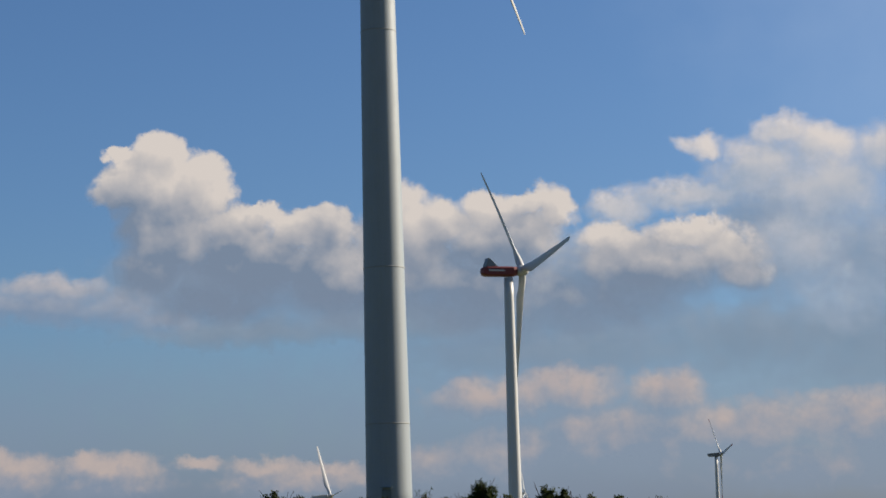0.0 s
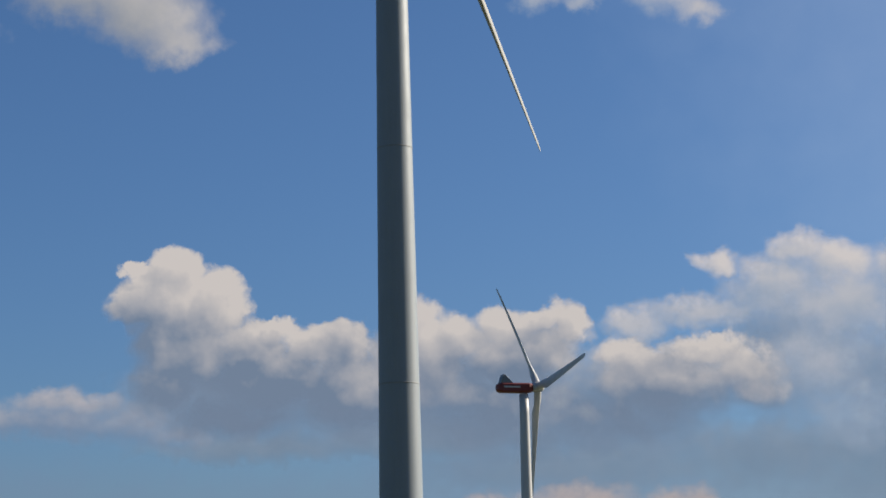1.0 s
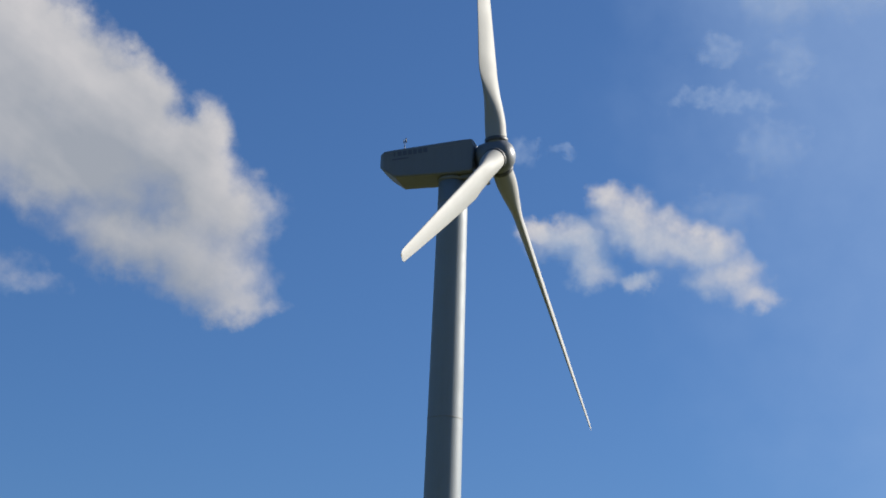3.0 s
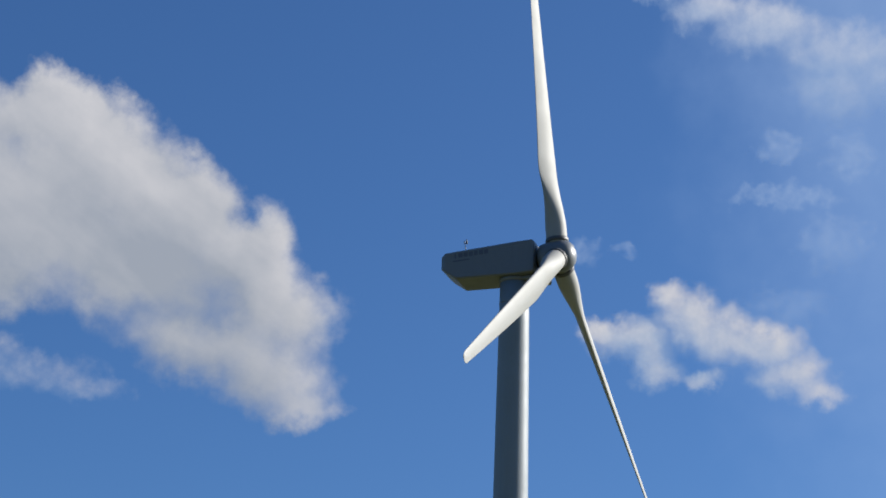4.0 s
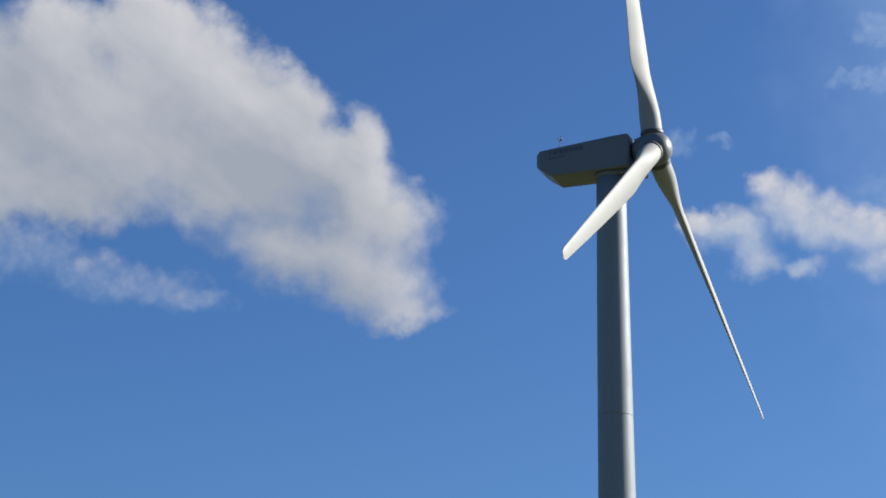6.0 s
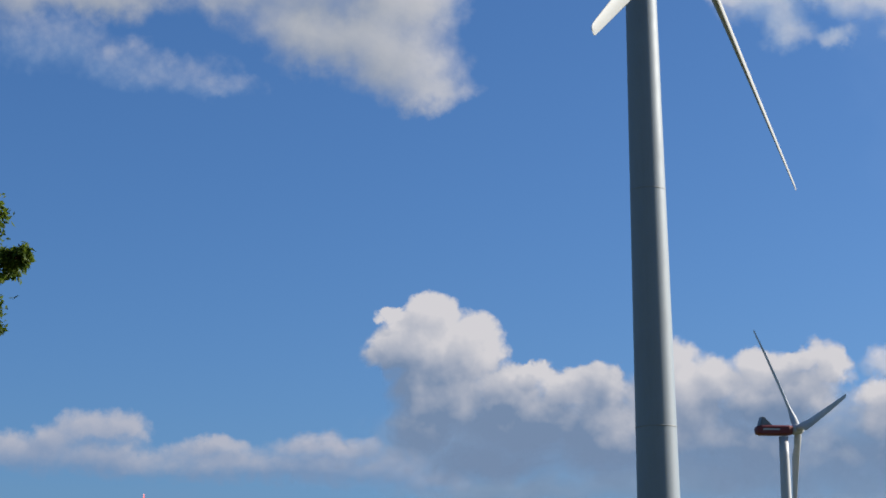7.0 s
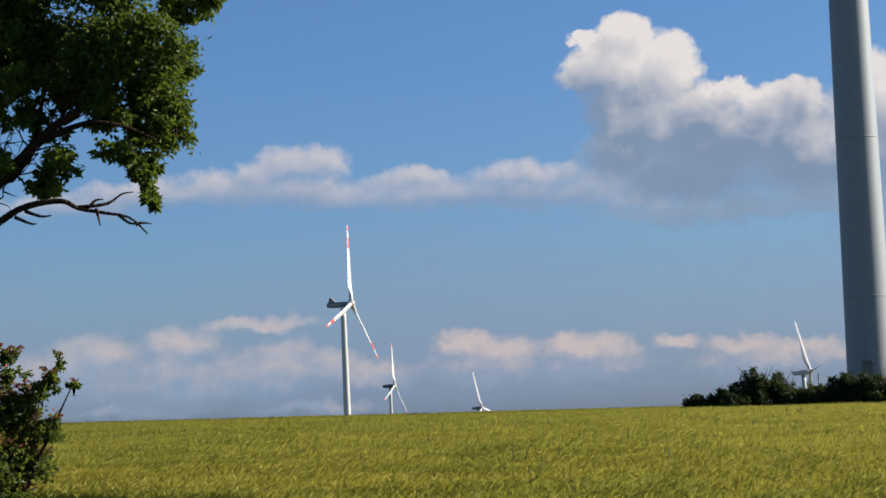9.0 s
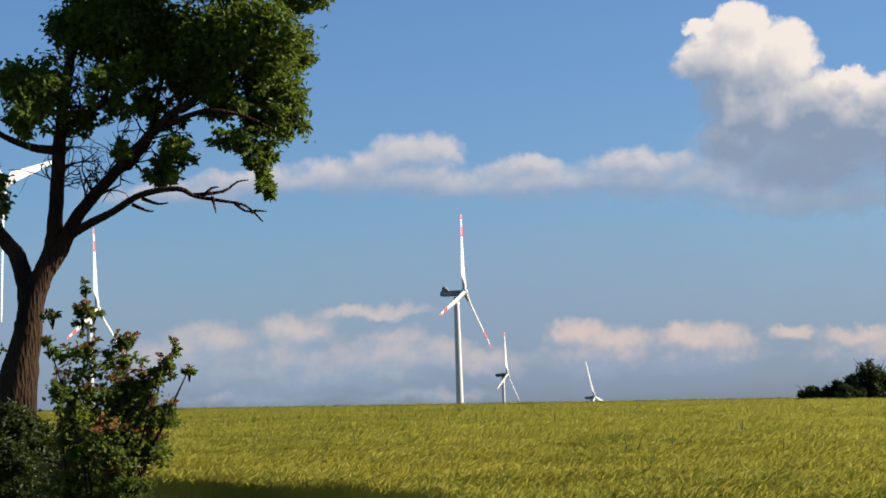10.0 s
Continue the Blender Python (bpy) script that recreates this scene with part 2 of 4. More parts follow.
    low_e, span = min(b[1] for b in blobs), max(b[1] for b in blobs) - min(b[1] for b in blobs) + 0.5
    blur = k.n("MapRange", {0: up, 1: low_e - 0.3, 2: low_e + 0.6 * span, 3: soft[1] + 0.6, 4: soft[1]}).outputs[0]
    alpha = k.n("MapRange", {0: h0, 1: soft[0], 2: blur, 3: 0.0, 4: opacity}, interpolation_type="SMOOTHSTEP").outputs[0]
    c0, c1 = k.m("MINIMUM", h0, 1.3), k.m("MINIMUM", h1, 1.3)
    c2 = k.m("MINIMUM", h2, 1.3)
    near_relief = k.m("MULTIPLY_ADD", k.m("SUBTRACT", c0, k.m("MAXIMUM", c1, -0.4)), gain, 0.15)
    far_relief = k.m("MULTIPLY_ADD", k.m("SUBTRACT", c0, k.m("MAXIMUM", c2, -0.6)), 0.45 * gain, swath)
    relief = k.m("ADD", near_relief, far_relief)
    thin = k.n("MapRange", {0: h0, 1: 0.2, 2: 1.3, 3: 0.18, 4: -0.08}).outputs[0]
    el = k.n("SeparateXYZ", {0: uv}).outputs[1]
    mid = 0.5 * (min(b[1] for b in blobs) + max(b[1] for b in blobs))
    tone = k.m("ADD", k.m("ADD", relief, thin), k.m("MULTIPLY_ADD", el, fade, -fade * mid), clamp=True)
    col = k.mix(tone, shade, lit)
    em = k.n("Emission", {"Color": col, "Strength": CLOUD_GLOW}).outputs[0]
    tr = k.n("BsdfTransparent").outputs[0]
    mat = k.surface(k.n("MixShader", {0: alpha, 1: tr, 2: em}).outputs[0])
    mat.cycles.emission_sampling = "NONE"
    ob = link("backdrop", verts, faces, mat)
    layer = ob.data.uv_layers.new(name="UVMap")
    for lp in ob.data.loops:
        layer.data[lp.index].uv = uvs[lp.vertex_index]
    return tagged(ob, label, "cloud", kind="structure")


TOWERING = [
    (-6.17, 10.32, 0.86, 0.75), (-7.21, 10.29, 0.55, 0.26), (-6.57, 9.47, 1.41, 0.94), (-4.93, 9.46, 0.94, 0.91),
    (-5.88, 8.22, 1.72, 1.25), (-4.01, 8.20, 1.09, 0.86), (-3.21, 8.73, 0.62, 0.44), (-2.36, 8.25, 0.94, 0.62),
    (-1.49, 8.23, 0.86, 0.78), (-3.63, 7.26, 2.50, 1.17), (-1.60, 6.91, 1.88, 1.41), (-6.43, 7.14, 1.17, 0.86),
    (-4.58, 6.19, 2.34, 0.70),
]
MIDDLE = [
    (0.50, 8.74, 0.86, 0.86), (1.43, 8.24, 1.17, 0.78), (0.46, 7.17, 1.88, 1.72), (3.10, 8.69, 1.02, 0.50), (4.06, 8.91, 0.81, 0.44),
    (4.84, 8.63, 0.56, 0.70), (3.47, 7.71, 1.88, 1.09), (6.61, 7.68, 1.48, 0.50), (8.49, 7.91, 1.48, 0.39), (9.55, 7.32, 1.25, 0.78),
    (9.98, 6.68, 0.81, 0.59), (7.36, 6.94, 2.66, 1.09), (5.76, 6.07, 3.12, 0.94), (2.64, 6.33, 2.50, 1.09),
]
RIGHT = [
    (8.99, 10.32, 0.72, 0.44), (11.25, 10.50, 0.97, 0.56), (12.30, 10.10, 1.25, 0.78), (10.58, 9.58, 1.88, 0.94),
    (8.53, 8.84, 2.03, 0.66), (12.39, 8.86, 2.03, 1.41), (11.55, 7.37, 1.88, 1.25), (12.69, 5.93, 1.72, 1.09),
    (14.56, 9.80, 1.88, 1.09), (15.02, 7.33, 2.19, 2.34), (6.64, 8.53, 1.25, 0.55),
]
STRIP = [
    (-16.64, 6.94, 0.66, 0.38), (-15.54, 7.24, 1.02, 0.47), (-14.67, 7.21, 0.62, 0.39), (-17.43, 6.60, 1.88, 0.44),
    (-14.94, 6.36, 2.66, 0.44), (-12.26, 6.68, 1.25, 0.31), (-11.81, 6.23, 2.34, 0.39), (-9.11, 6.66, 1.72, 0.38),
    (-9.14, 6.11, 2.66, 0.41), (-7.10, 6.17, 1.09, 0.55), (-6.18, 5.76, 1.09, 0.31), (-19.76, 6.52, 2.03, 0.34),
    (-21.76, 6.26, 2.34, 0.31),
]
PINK = [
    (-11.05, 2.03, 0.78, 0.44), (-9.97, 1.70, 1.02, 0.50), (-10.46, 1.33, 1.72, 0.41), (-8.25, 1.85, 0.62, 0.34),
    (-7.32, 1.73, 1.02, 0.47), (-7.65, 1.28, 1.56, 0.41), (-5.15, 1.82, 0.66, 0.22), (-3.46, 1.67, 0.94, 0.31),
    (-1.79, 1.47, 1.41, 0.28), (-2.72, 1.20, 1.88, 0.39),
]
PINKLEFT = [
    (-18.82, 2.38, 0.94, 0.41), (-16.05, 1.80, 0.78, 0.56), (-16.38, 1.43, 1.41, 0.53), (-14.82, 1.60, 1.09, 0.41),
    (-13.89, 1.32, 1.41, 0.34), (-20.97, 2.23, 1.09, 0.47), (-21.89, 1.65, 1.72, 0.62), (-18.84, 1.61, 1.88, 0.56),
    (-16.79, 2.85, 1.41, 0.22), (-20.25, 0.59, 2.34, 0.19), (-15.17, 0.45, 1.88, 0.19), (-18.71, 1.14, 3.44, 0.41),
]
LOWRIGHT = [
    (2.89, 3.45, 1.56, 0.50), (4.92, 3.63, 1.41, 0.53), (7.72, 3.53, 0.94, 0.53), (9.82, 2.38, 2.19, 0.70), (5.35, 2.37, 0.86, 0.56),
    (2.05, 1.54, 2.03, 0.62), (12.26, 2.60, 2.03, 0.62), (6.89, 2.17, 2.50, 0.86), (11.28, 1.26, 2.50, 0.62), (14.03, 2.24, 2.34, 0.94),
    (3.62, 1.96, 1.41, 0.62),
]
VEIL = [
    (4.96, 4.71, 4.69, 0.70), (10.39, 4.83, 3.91, 0.94), (0.29, 5.63, 3.44, 0.62), (-4.09, 5.41, 2.81, 0.41), (13.40, 4.39, 3.12, 1.25),
]
DIAGONAL = [
    (-16.43, 23.19, 1.48, 1.56), (-14.21, 24.04, 1.41, 1.17), (-13.03, 24.00, 1.17, 1.02), (-12.43, 22.96, 2.03, 1.56),
    (-9.99, 21.75, 1.88, 1.41), (-14.56, 21.22, 3.12, 2.03), (-11.02, 20.12, 3.12, 1.72), (-7.91, 20.63, 1.41, 1.09),
    (-7.00, 19.27, 1.56, 1.41), (-8.73, 18.09, 2.50, 1.09), (-7.1, 17.35, 1.80, 1.10), (-6.25, 16.55, 1.05, 0.62),
    (-18.44, 21.27, 2.81, 2.81), (-16.13, 19.37, 2.81, 0.94),
]
DIAGTAIL = [
    (-15.09, 17.17, 1.09, 0.62), (-13.64, 16.98, 1.56, 0.53), (-12.17, 16.63, 1.09, 0.34), (-11.33, 23.75, 0.47, 0.44),
    (-9.91, 22.92, 0.56, 0.25), (-7.29, 21.44, 0.62, 0.62), (-5.51, 19.18, 0.70, 0.78), (-17.04, 17.75, 1.56, 0.78),
]
SMALLS = [
    (4.63, 19.76, 0.50, 0.41), (5.50, 19.13, 1.17, 0.66), (6.93, 18.48, 1.33, 0.66), (8.00, 17.53, 1.09, 0.56),
    (8.76, 16.98, 0.62, 0.34), (2.57, 18.93, 0.56, 0.41), (3.38, 18.46, 0.94, 0.59), (4.02, 17.76, 0.70, 0.47),
    (5.46, 17.51, 0.62, 0.28),
]
WISPS = [
    (7.26, 22.55, 0.86, 0.19), (8.56, 22.49, 0.78, 0.22), (7.81, 23.83, 0.62, 0.31), (9.30, 21.16, 0.78, 0.62),
    (1.93, 21.03, 0.38, 0.28), (3.09, 21.02, 0.31, 0.12), (7.93, 19.52, 0.94, 0.39), (9.93, 23.57, 0.62, 0.47),
]
UPPER = [
    (4.41, 28.27, 0.94, 0.41), (5.77, 27.61, 1.25, 0.53), (7.63, 27.14, 1.72, 0.69), (9.61, 26.49, 1.72, 0.86),
    (9.55, 25.43, 1.41, 0.94), (11.55, 25.89, 1.88, 1.25), (3.90, 29.05, 1.41, 0.47),
]
WARM, GREY = (0.74, 0.645, 0.56), (0.21, 0.26, 0.335)
HIGHLIT, HIGHGREY = (0.74, 0.65, 0.56), (0.40, 0.39, 0.38)
ROSE, MAUVE = (0.56, 0.45, 0.39), (0.27, 0.31, 0.38)
BELLY = [
    (-4.89, 6.81, 3.59, 1.41), (-1.13, 6.74, 3.12, 1.56), (2.96, 6.79, 3.75, 1.64), (7.35, 6.79, 3.44, 1.41), (11.09, 7.40, 2.81, 2.34),
    (13.77, 6.49, 2.81, 2.34), (4.49, 5.49, 4.69, 0.78),
]
cloud_bank("grey shaded underside of the cumulus bank", BELLY, 4745, (0.36, 0.40, 0.46), (0.21, 0.275, 0.36), soft=(0.0, 1.1), opacity=0.9, billow=0.2, merge=0.6, fade=0.10, gain=0.3, seed=44.0)
cloud_bank("towering white cumulus cloud with a grey base", TOWERING, 4700, WARM, GREY, soft=(0.0, 0.55), billow=0.36, size=1.25, merge=0.5, fade=0.20, broad=0.7, seed=1.0)
cloud_bank("broad cumulus cloud with bright tops and blue-grey belly", MIDDLE, 4720, WARM, GREY, soft=(0.0, 0.75), billow=0.36, size=1.3, swell=1.06, merge=0.5, fade=0.20, seed=4.0)
cloud_bank("pale hazy cumulus cloud bank", RIGHT, 4740, (0.76, 0.67, 0.60), (0.38, 0.43, 0.50), soft=(0.0, 1.1), size=1.3, merge=0.5, fade=0.10, gain=0.35, seed=7.0)
cloud_bank("long flat band of grey-white cloud", STRIP, 4760, (0.54, 0.49, 0.47), (0.24, 0.29, 0.375), soft=(0.0, 1.0), opacity=0.9, swell=1.32, merge=0.6, billow=0.22, size=0.9, fade=0.30, broad=0.35, seed=11.0, streak=(0.0, 3.0))
cloud_bank("low rose-tinted cumulus clouds over the horizon", PINK, 4780, ROSE, MAUVE, soft=(0.0, 1.1), opacity=0.92, swell=1.35, merge=0.5, billow=0.4, size=0.75, gain=0.8, fade=0.34, wisp=0.16, seed=14.0)
cloud_bank("low hazy rose-tinted clouds over the horizon", PINKLEFT, 4790, (0.56, 0.46, 0.41), (0.27, 0.33, 0.41), soft=(0.0, 1.4), opacity=0.85, swell=1.4, billow=0.35, size=0.9, merge=0.6, fade=0.20, gain=0.6, broad=0.8, wisp=0.12, seed=17.0)
cloud_bank("low rose-grey clouds near the horizon", LOWRIGHT, 4800, (0.54, 0.44, 0.39), (0.26, 0.31, 0.38), soft=(0.0, 1.1), opacity=0.92, swell=1.4, merge=0.5, billow=0.42, size=0.85, fade=0.10, gain=0.6, broad=0.8, wisp=0.15, seed=20.0)
cloud_bank("thin grey veil of cloud", VEIL, 4820, (0.29, 0.33, 0.38), (0.21, 0.26, 0.32), soft=(0.0, 1.1), opacity=0.8, swell=1.3, billow=0.2, seed=23.0)
cloud_bank("large soft white cloud drifting high", DIAGONAL, 4700, HIGHLIT, HIGHGREY, soft=(-0.1, 0.75), billow=0.16, swell=1.17, merge=0.8, size=1.7, fade=0.0, gain=0.36, broad=0.75, wisp=0.2, seed=26.0, streak=(-32.0, 2.6))
cloud_bank("torn wisps at the edge of a cloud", DIAGTAIL, 4730, HIGHLIT, (0.38, 0.44, 0.52), soft=(0.0, 1.7), opacity=0.6, swell=1.3, merge=0.6, billow=0.4, wisp=0.6, size=1.0, seed=29.0)
cloud_bank("small ragged white clouds", SMALLS, 4700, HIGHLIT, (0.42, 0.47, 0.53), soft=(0.0, 1.2), opacity=0.97, swell=1.4, merge=0.8, billow=0.22, wisp=0.4, size=1.5, seed=32.0, streak=(-35.0, 2.0))
cloud_bank("faint wisps of cloud", WISPS, 4740, (0.50, 0.55, 0.63), (0.38, 0.46, 0.58), soft=(0.0, 1.9), opacity=0.5, swell=1.6, merge=0.6, warp=1.4, billow=0.4, wisp=0.8, size=0.8, seed=35.0)
cloud_bank("soft white cloud streak", UPPER, 4760, (0.64, 0.61, 0.60), (0.40, 0.46, 0.55), soft=(0.0, 1.3), opacity=0.92, swell=1.2, merge=0.7, billow=0.3, wisp=0.45, size=1.3, seed=38.0, streak=(-25.0, 2.5))
# Added glowing veil; its colour brightens the sky on the sunward side.
HIGHVEIL = [(14.0, 22.0, 10.0, 11.0), (17.0, 14.0, 11.0, 8.0), (11.0, 27.0, 7.0, 6.0)]
cloud_bank("thin bright high veil towards the sun", HIGHVEIL, 4830, (0.56, 0.64, 0.76), (0.50, 0.60, 0.74), soft=(0.0, 2.0), opacity=0.62, billow=0.10, wisp=0.15, merge=0.8, size=3.0, seed=51.0)
# Horizon haze put in as a faintly glowing tinted sheet, dimming the low sky.
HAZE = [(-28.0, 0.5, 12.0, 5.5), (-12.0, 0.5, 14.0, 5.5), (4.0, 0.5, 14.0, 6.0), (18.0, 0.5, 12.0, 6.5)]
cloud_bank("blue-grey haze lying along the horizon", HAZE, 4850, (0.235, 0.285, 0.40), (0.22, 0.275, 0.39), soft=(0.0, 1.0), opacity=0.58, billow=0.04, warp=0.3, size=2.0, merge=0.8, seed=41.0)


# ---- wind turbines ----
def blade_rings(length, root, chord, s0=0.0, s1=1.0, steps=130, bend=0.0, grow=1.0, pitch=0.0):
    rings = []
    for i in range(steps + 1):
        s = s0 + (s1 - s0) * i / steps
        blend = min(1.0, max(0.0, (s - 0.04) / 0.16))
        blend = blend * blend * (3 - 2 * blend)
        c_air = chord * (1 - 0.66 * max(0, (s - 0.22) / 0.78) ** 0.9) if s > 0.22 else chord
        if s > 0.97:
            c_air *= max(0.15, math.sqrt(max(0.0, 1 - ((s - 0.97) / 0.03) ** 2)))
        c = root * (1 - blend) + c_air * blend
        thick = root * (1 - blend) + c_air * blend * (0.32 - 0.18 * s)
        tw = radians(-15.0 * (1 - min(1, s * 1.15)) ** 1.6 * blend + pitch)
        ring = []
        for j in range(20):
            a = 2 * math.pi * j / 20
            x = math.cos(a)
            # rounded nose forward, thin tail
            x_air = 0.5 * x - 0.22
            y_air = 0.5 * math.sin(a) * (1 if x > 0 else (1 + x) ** 0.55 * 0.9 + 0.06)
            xx = c * ((1 - blend) * 0.5 * x + blend * x_air) * grow
            yy = thick * ((1 - blend) * 0.5 * math.sin(a) + blend * y_air) * grow
            ring.append(Vector((xx * math.cos(tw) - yy * math.sin(tw), xx * math.sin(tw) + yy * math.cos(tw) + bend * s * s, length * s)))
        rings.append(ring)
    return rings


def box_loft(sections):
    """Skin over closed outlines along x: (x, half width, z low, z high, chamfer)."""
    rings = []
    for x, w, z0, z1, c in sections:
        rings.append([Vector((x, y, z)) for y, z in ((-w + c, z0), (w - c, z0), (w, z0 + c), (w, z1 - c), (w - c, z1), (-w + c, z1), (-w, z1 - c), (-w, z0 + c))])
    return loft(rings)


def turbine(label, spot, hub_z, reach, yaw, theta, r_base, r_top, near=False, style="box", bands=False, body=None, tower_mat=None, bend=0.0, pitch=-8.0, chord=None, group="wind farm"):
    """A three-blade turbine: spot on the ground, axis turned yaw degrees from +x towards the viewer."""
    base = ground_height(spot[0], spot[1]) - 0.3
    root = tagged(new("wind_turbine"), label, "wind turbine", group)
    root.location = (spot[0], spot[1], base)
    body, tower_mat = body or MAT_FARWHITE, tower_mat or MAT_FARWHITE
    k = reach / 40.0
    top = hub_z - base - 1.75 * k
    segs = 96 if near else 32
    prof = [(r_base + (r_top - r_base) * i / 16, top * i / 16) for i in range(17)]
    tower = link("tower", *lathe(prof, segs), tower_mat, root)
    if near:
        for z in (11.0, 25.2, 47.3, 68.6):
            z -= base
            r = r_base + (r_top - r_base) * z / top
            link("flange_joint", *lathe([(r - 0.01, z - 0.11), (r + 0.022, z - 0.09), (r + 0.022, z + 0.0), (r - 0.01, z + 0.02)], 96), MAT_SEAM, tower)
        ring = [(r_base + 0.15, 0.0), (r_base + 0.15, 0.45), (r_base + 0.02, 0.6)]
        link("foundation_ring", *lathe(ring, 64), MAT_SEAM, tower)
        door = bmesh.new()
        bmesh.ops.create_cube(door, size=1, matrix=Matrix.Diagonal((0.8, 0.12, 1.9, 1)))
        bmesh.ops.bevel(door, geom=door.edges[:], offset=0.05, segments=2, affect="EDGES")
        d = part("door", door, MAT_DOOR, tower, "dark steel access door")
        d.matrix_local = pose(0, 0, 0, 0, 0, -4) @ pose(-0.1, -r_base * 0.985, 3.6)
        hood = bmesh.new()
        bmesh.ops.create_cube(hood, size=1, matrix=Matrix.Diagonal((1.0, 0.5, 0.08, 1)))
        h = part("door_canopy", hood, MAT_DOOR, tower)
        h.matrix_local = pose(0, 0, 0, 0, 0, -4) @ pose(-0.1, -r_base - 0.2, 4.75)
    turn = pose(0, 0, hub_z - base, 0, 0, -yaw) @ pose(0, 0, 0, 0, -5, 0)
    level = pose(0, 0, hub_z - base, 0, 0, -yaw)
    if style == "box":
        secs = [(-7.25 * k, 0.55 * k, -0.1 * k, 0.35 * k, 0.1), (-7.0 * k, 1.5 * k, -0.55 * k, 0.8 * k, 0.12), (-6.6 * k, 1.8 * k, -0.9 * k, 1.02 * k, 0.12), (-5.4 * k, 1.85 * k, -1.72 * k, 1.12 * k, 0.12),
                (0.6 * k, 1.85 * k, -1.72 * k, 1.62 * k, 0.12), (2.1 * k, 1.8 * k, -1.6 * k, 1.72 * k, 0.12), (2.3 * k, 1.7 * k, -1.45 * k, 1.6 * k, 0.12)]
    else:
        secs = [(-8.2 * k, 0.7 * k, -0.6 * k, 0.6 * k, 0.35 * k), (-7.8 * k, 1.4 * k, -1.1 * k, 1.05 * k, 0.4 * k), (-6.7 * k, 1.7 * k, -1.4 * k, 1.3 * k, 0.4 * k),
                (1.2 * k, 1.7 * k, -1.4 * k, 1.3 * k, 0.4 * k), (2.3 * k, 1.35 * k, -1.2 * k, 1.2 * k, 0.4 * k)]
    nac = link("nacelle", *box_loft(secs), body, root, smooth=False)
    nac.matrix_local = level
    if near:
        # roof ridge, underside skirt, weather mast and side lettering as bars
        def slab(name, size, place, mat, tilt=0.0, lab=""):
            bm = bmesh.new()
            bmesh.ops.create_cube(bm, size=1, matrix=Matrix.Diagonal((*size, 1)))
            bmesh.ops.bevel(bm, geom=bm.edges[:], offset=min(size) * 0.2, segments=1, affect="EDGES")
            o = part(name, bm, mat, nac, lab)
            o.matrix_local = pose(*place, 0, tilt, 0)
            return o
        slab("bedplate_skirt", (3.4, 2.3, 0.5), (1.7, 0, -1.85), MAT_NACELLE)
        yaw_ring = link("yaw_ring", *lathe([(r_top + 0.12, -2.1), (r_top + 0.12, -1.7)], 64), MAT_SEAM, nac)
        slab("roof_hatch", (2.6, 1.6, 0.12), (-0.2, 0.2, 1.62), MAT_NACELLE, -4.0)
        slab("panel_seam", (7.3, 0.03, 0.05), (-2.4, -1.855, 0.98), MAT_SEAM, -4.0)
        for i, wid in enumerate((0.16, 0.42, 0.42, 0.42, 0.36, 0.42, 0.42)):
            slab("lettering_bar", (wid, 0.02, 0.46), (-5.5 + 0.52 * i, -1.865, 0.62 + 0.035 * i), MAT_LETTER, -4.0)
        slab("lettering_bar", (1.7, 0.02, 0.14), (-4.9, -1.865, 0.12), MAT_LETTER, -4.0)
        mast = link("sensor_mast", *tube([Vector((-4.9, -0.6, 1.0)), Vector((-4.9, -0.6, 2.3))], [0.045, 0.035], 8), MAT_DARK, nac)
        link("anemometer", *joined([tube([Vector((-5.05, -0.6, 2.3)), Vector((-4.75, -0.6, 2.3))], [0.03, 0.03], 6),
                                    tube([Vector((-4.8, -0.6, 2.3)), Vector((-4.8, -0.6, 2.75))], [0.10, 0.05], 8),
                                    tube([Vector((-5.02, -0.6, 2.3)), Vector((-5.02, -0.6, 2.6))], [0.05, 0.05], 8)]), MAT_DARK, nac)
        link("tail_vent", *box_loft([(-7.32, 0.35, -0.05, 0.25, 0.05), (-7.0, 0.9, -0.3, 0.5, 0.05)]), MAT_DARK, nac, smooth=False)
    elif style == "finned":
        fin = [(-7.1 * k, 1.3 * k, 1.15 * k, 1.7 * k, 0.1), (-6.4 * k, 1.4 * k, 1.15 * k, 3.7 * k, 0.1), (-5.7 * k, 1.4 * k, 1.15 * k, 3.5 * k, 0.1), (-3.6 * k, 1.3 * k, 1.15 * k, 1.5 * k, 0.1)]
        link("cooler_fin", *box_loft(fin), MAT_NACELLE, nac, smooth=False)
        link("side_stripe", *box_loft([(-6.4 * k, 0.02, -0.1 * k, 0.35 * k, 0.005), (-1.6 * k, 0.02, -0.1 * k, 0.35 * k, 0.005)]), MAT_FARWHITE, nac, smooth=False).location = (0, -1.72 * k, 0)
    # hub and blades
    hx = 4.35 * k
    nose = [(0.9 * k, -2.0 * k), (1.35 * k, -1.6 * k), (1.55 * k, -0.6 * k), (1.55 * k, 0.5 * k), (1.35 * k, 1.15 * k), (0.9 * k, 1.55 * k), (0.4 * k, 1.72 * k), (0.03, 1.76 * k)]
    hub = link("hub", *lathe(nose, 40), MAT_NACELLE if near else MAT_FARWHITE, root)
    axis = turn @ pose(hx, 0, 0)
    hub.matrix_local = axis @ pose(0, 0, 0, 0, 90, 0)
    ch, rt = chord or 3.1 * k, 2.05 * k
    for i in range(3):
        # leading edge faces the way of turning; the blade's back is downwind
        m = axis @ pose(0, 0, 0, theta + 120 * i, 0, 0) @ pose(0, 0, 0, 0, 0, 90)
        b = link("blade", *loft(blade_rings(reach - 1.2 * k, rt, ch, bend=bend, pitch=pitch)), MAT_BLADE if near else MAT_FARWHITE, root)
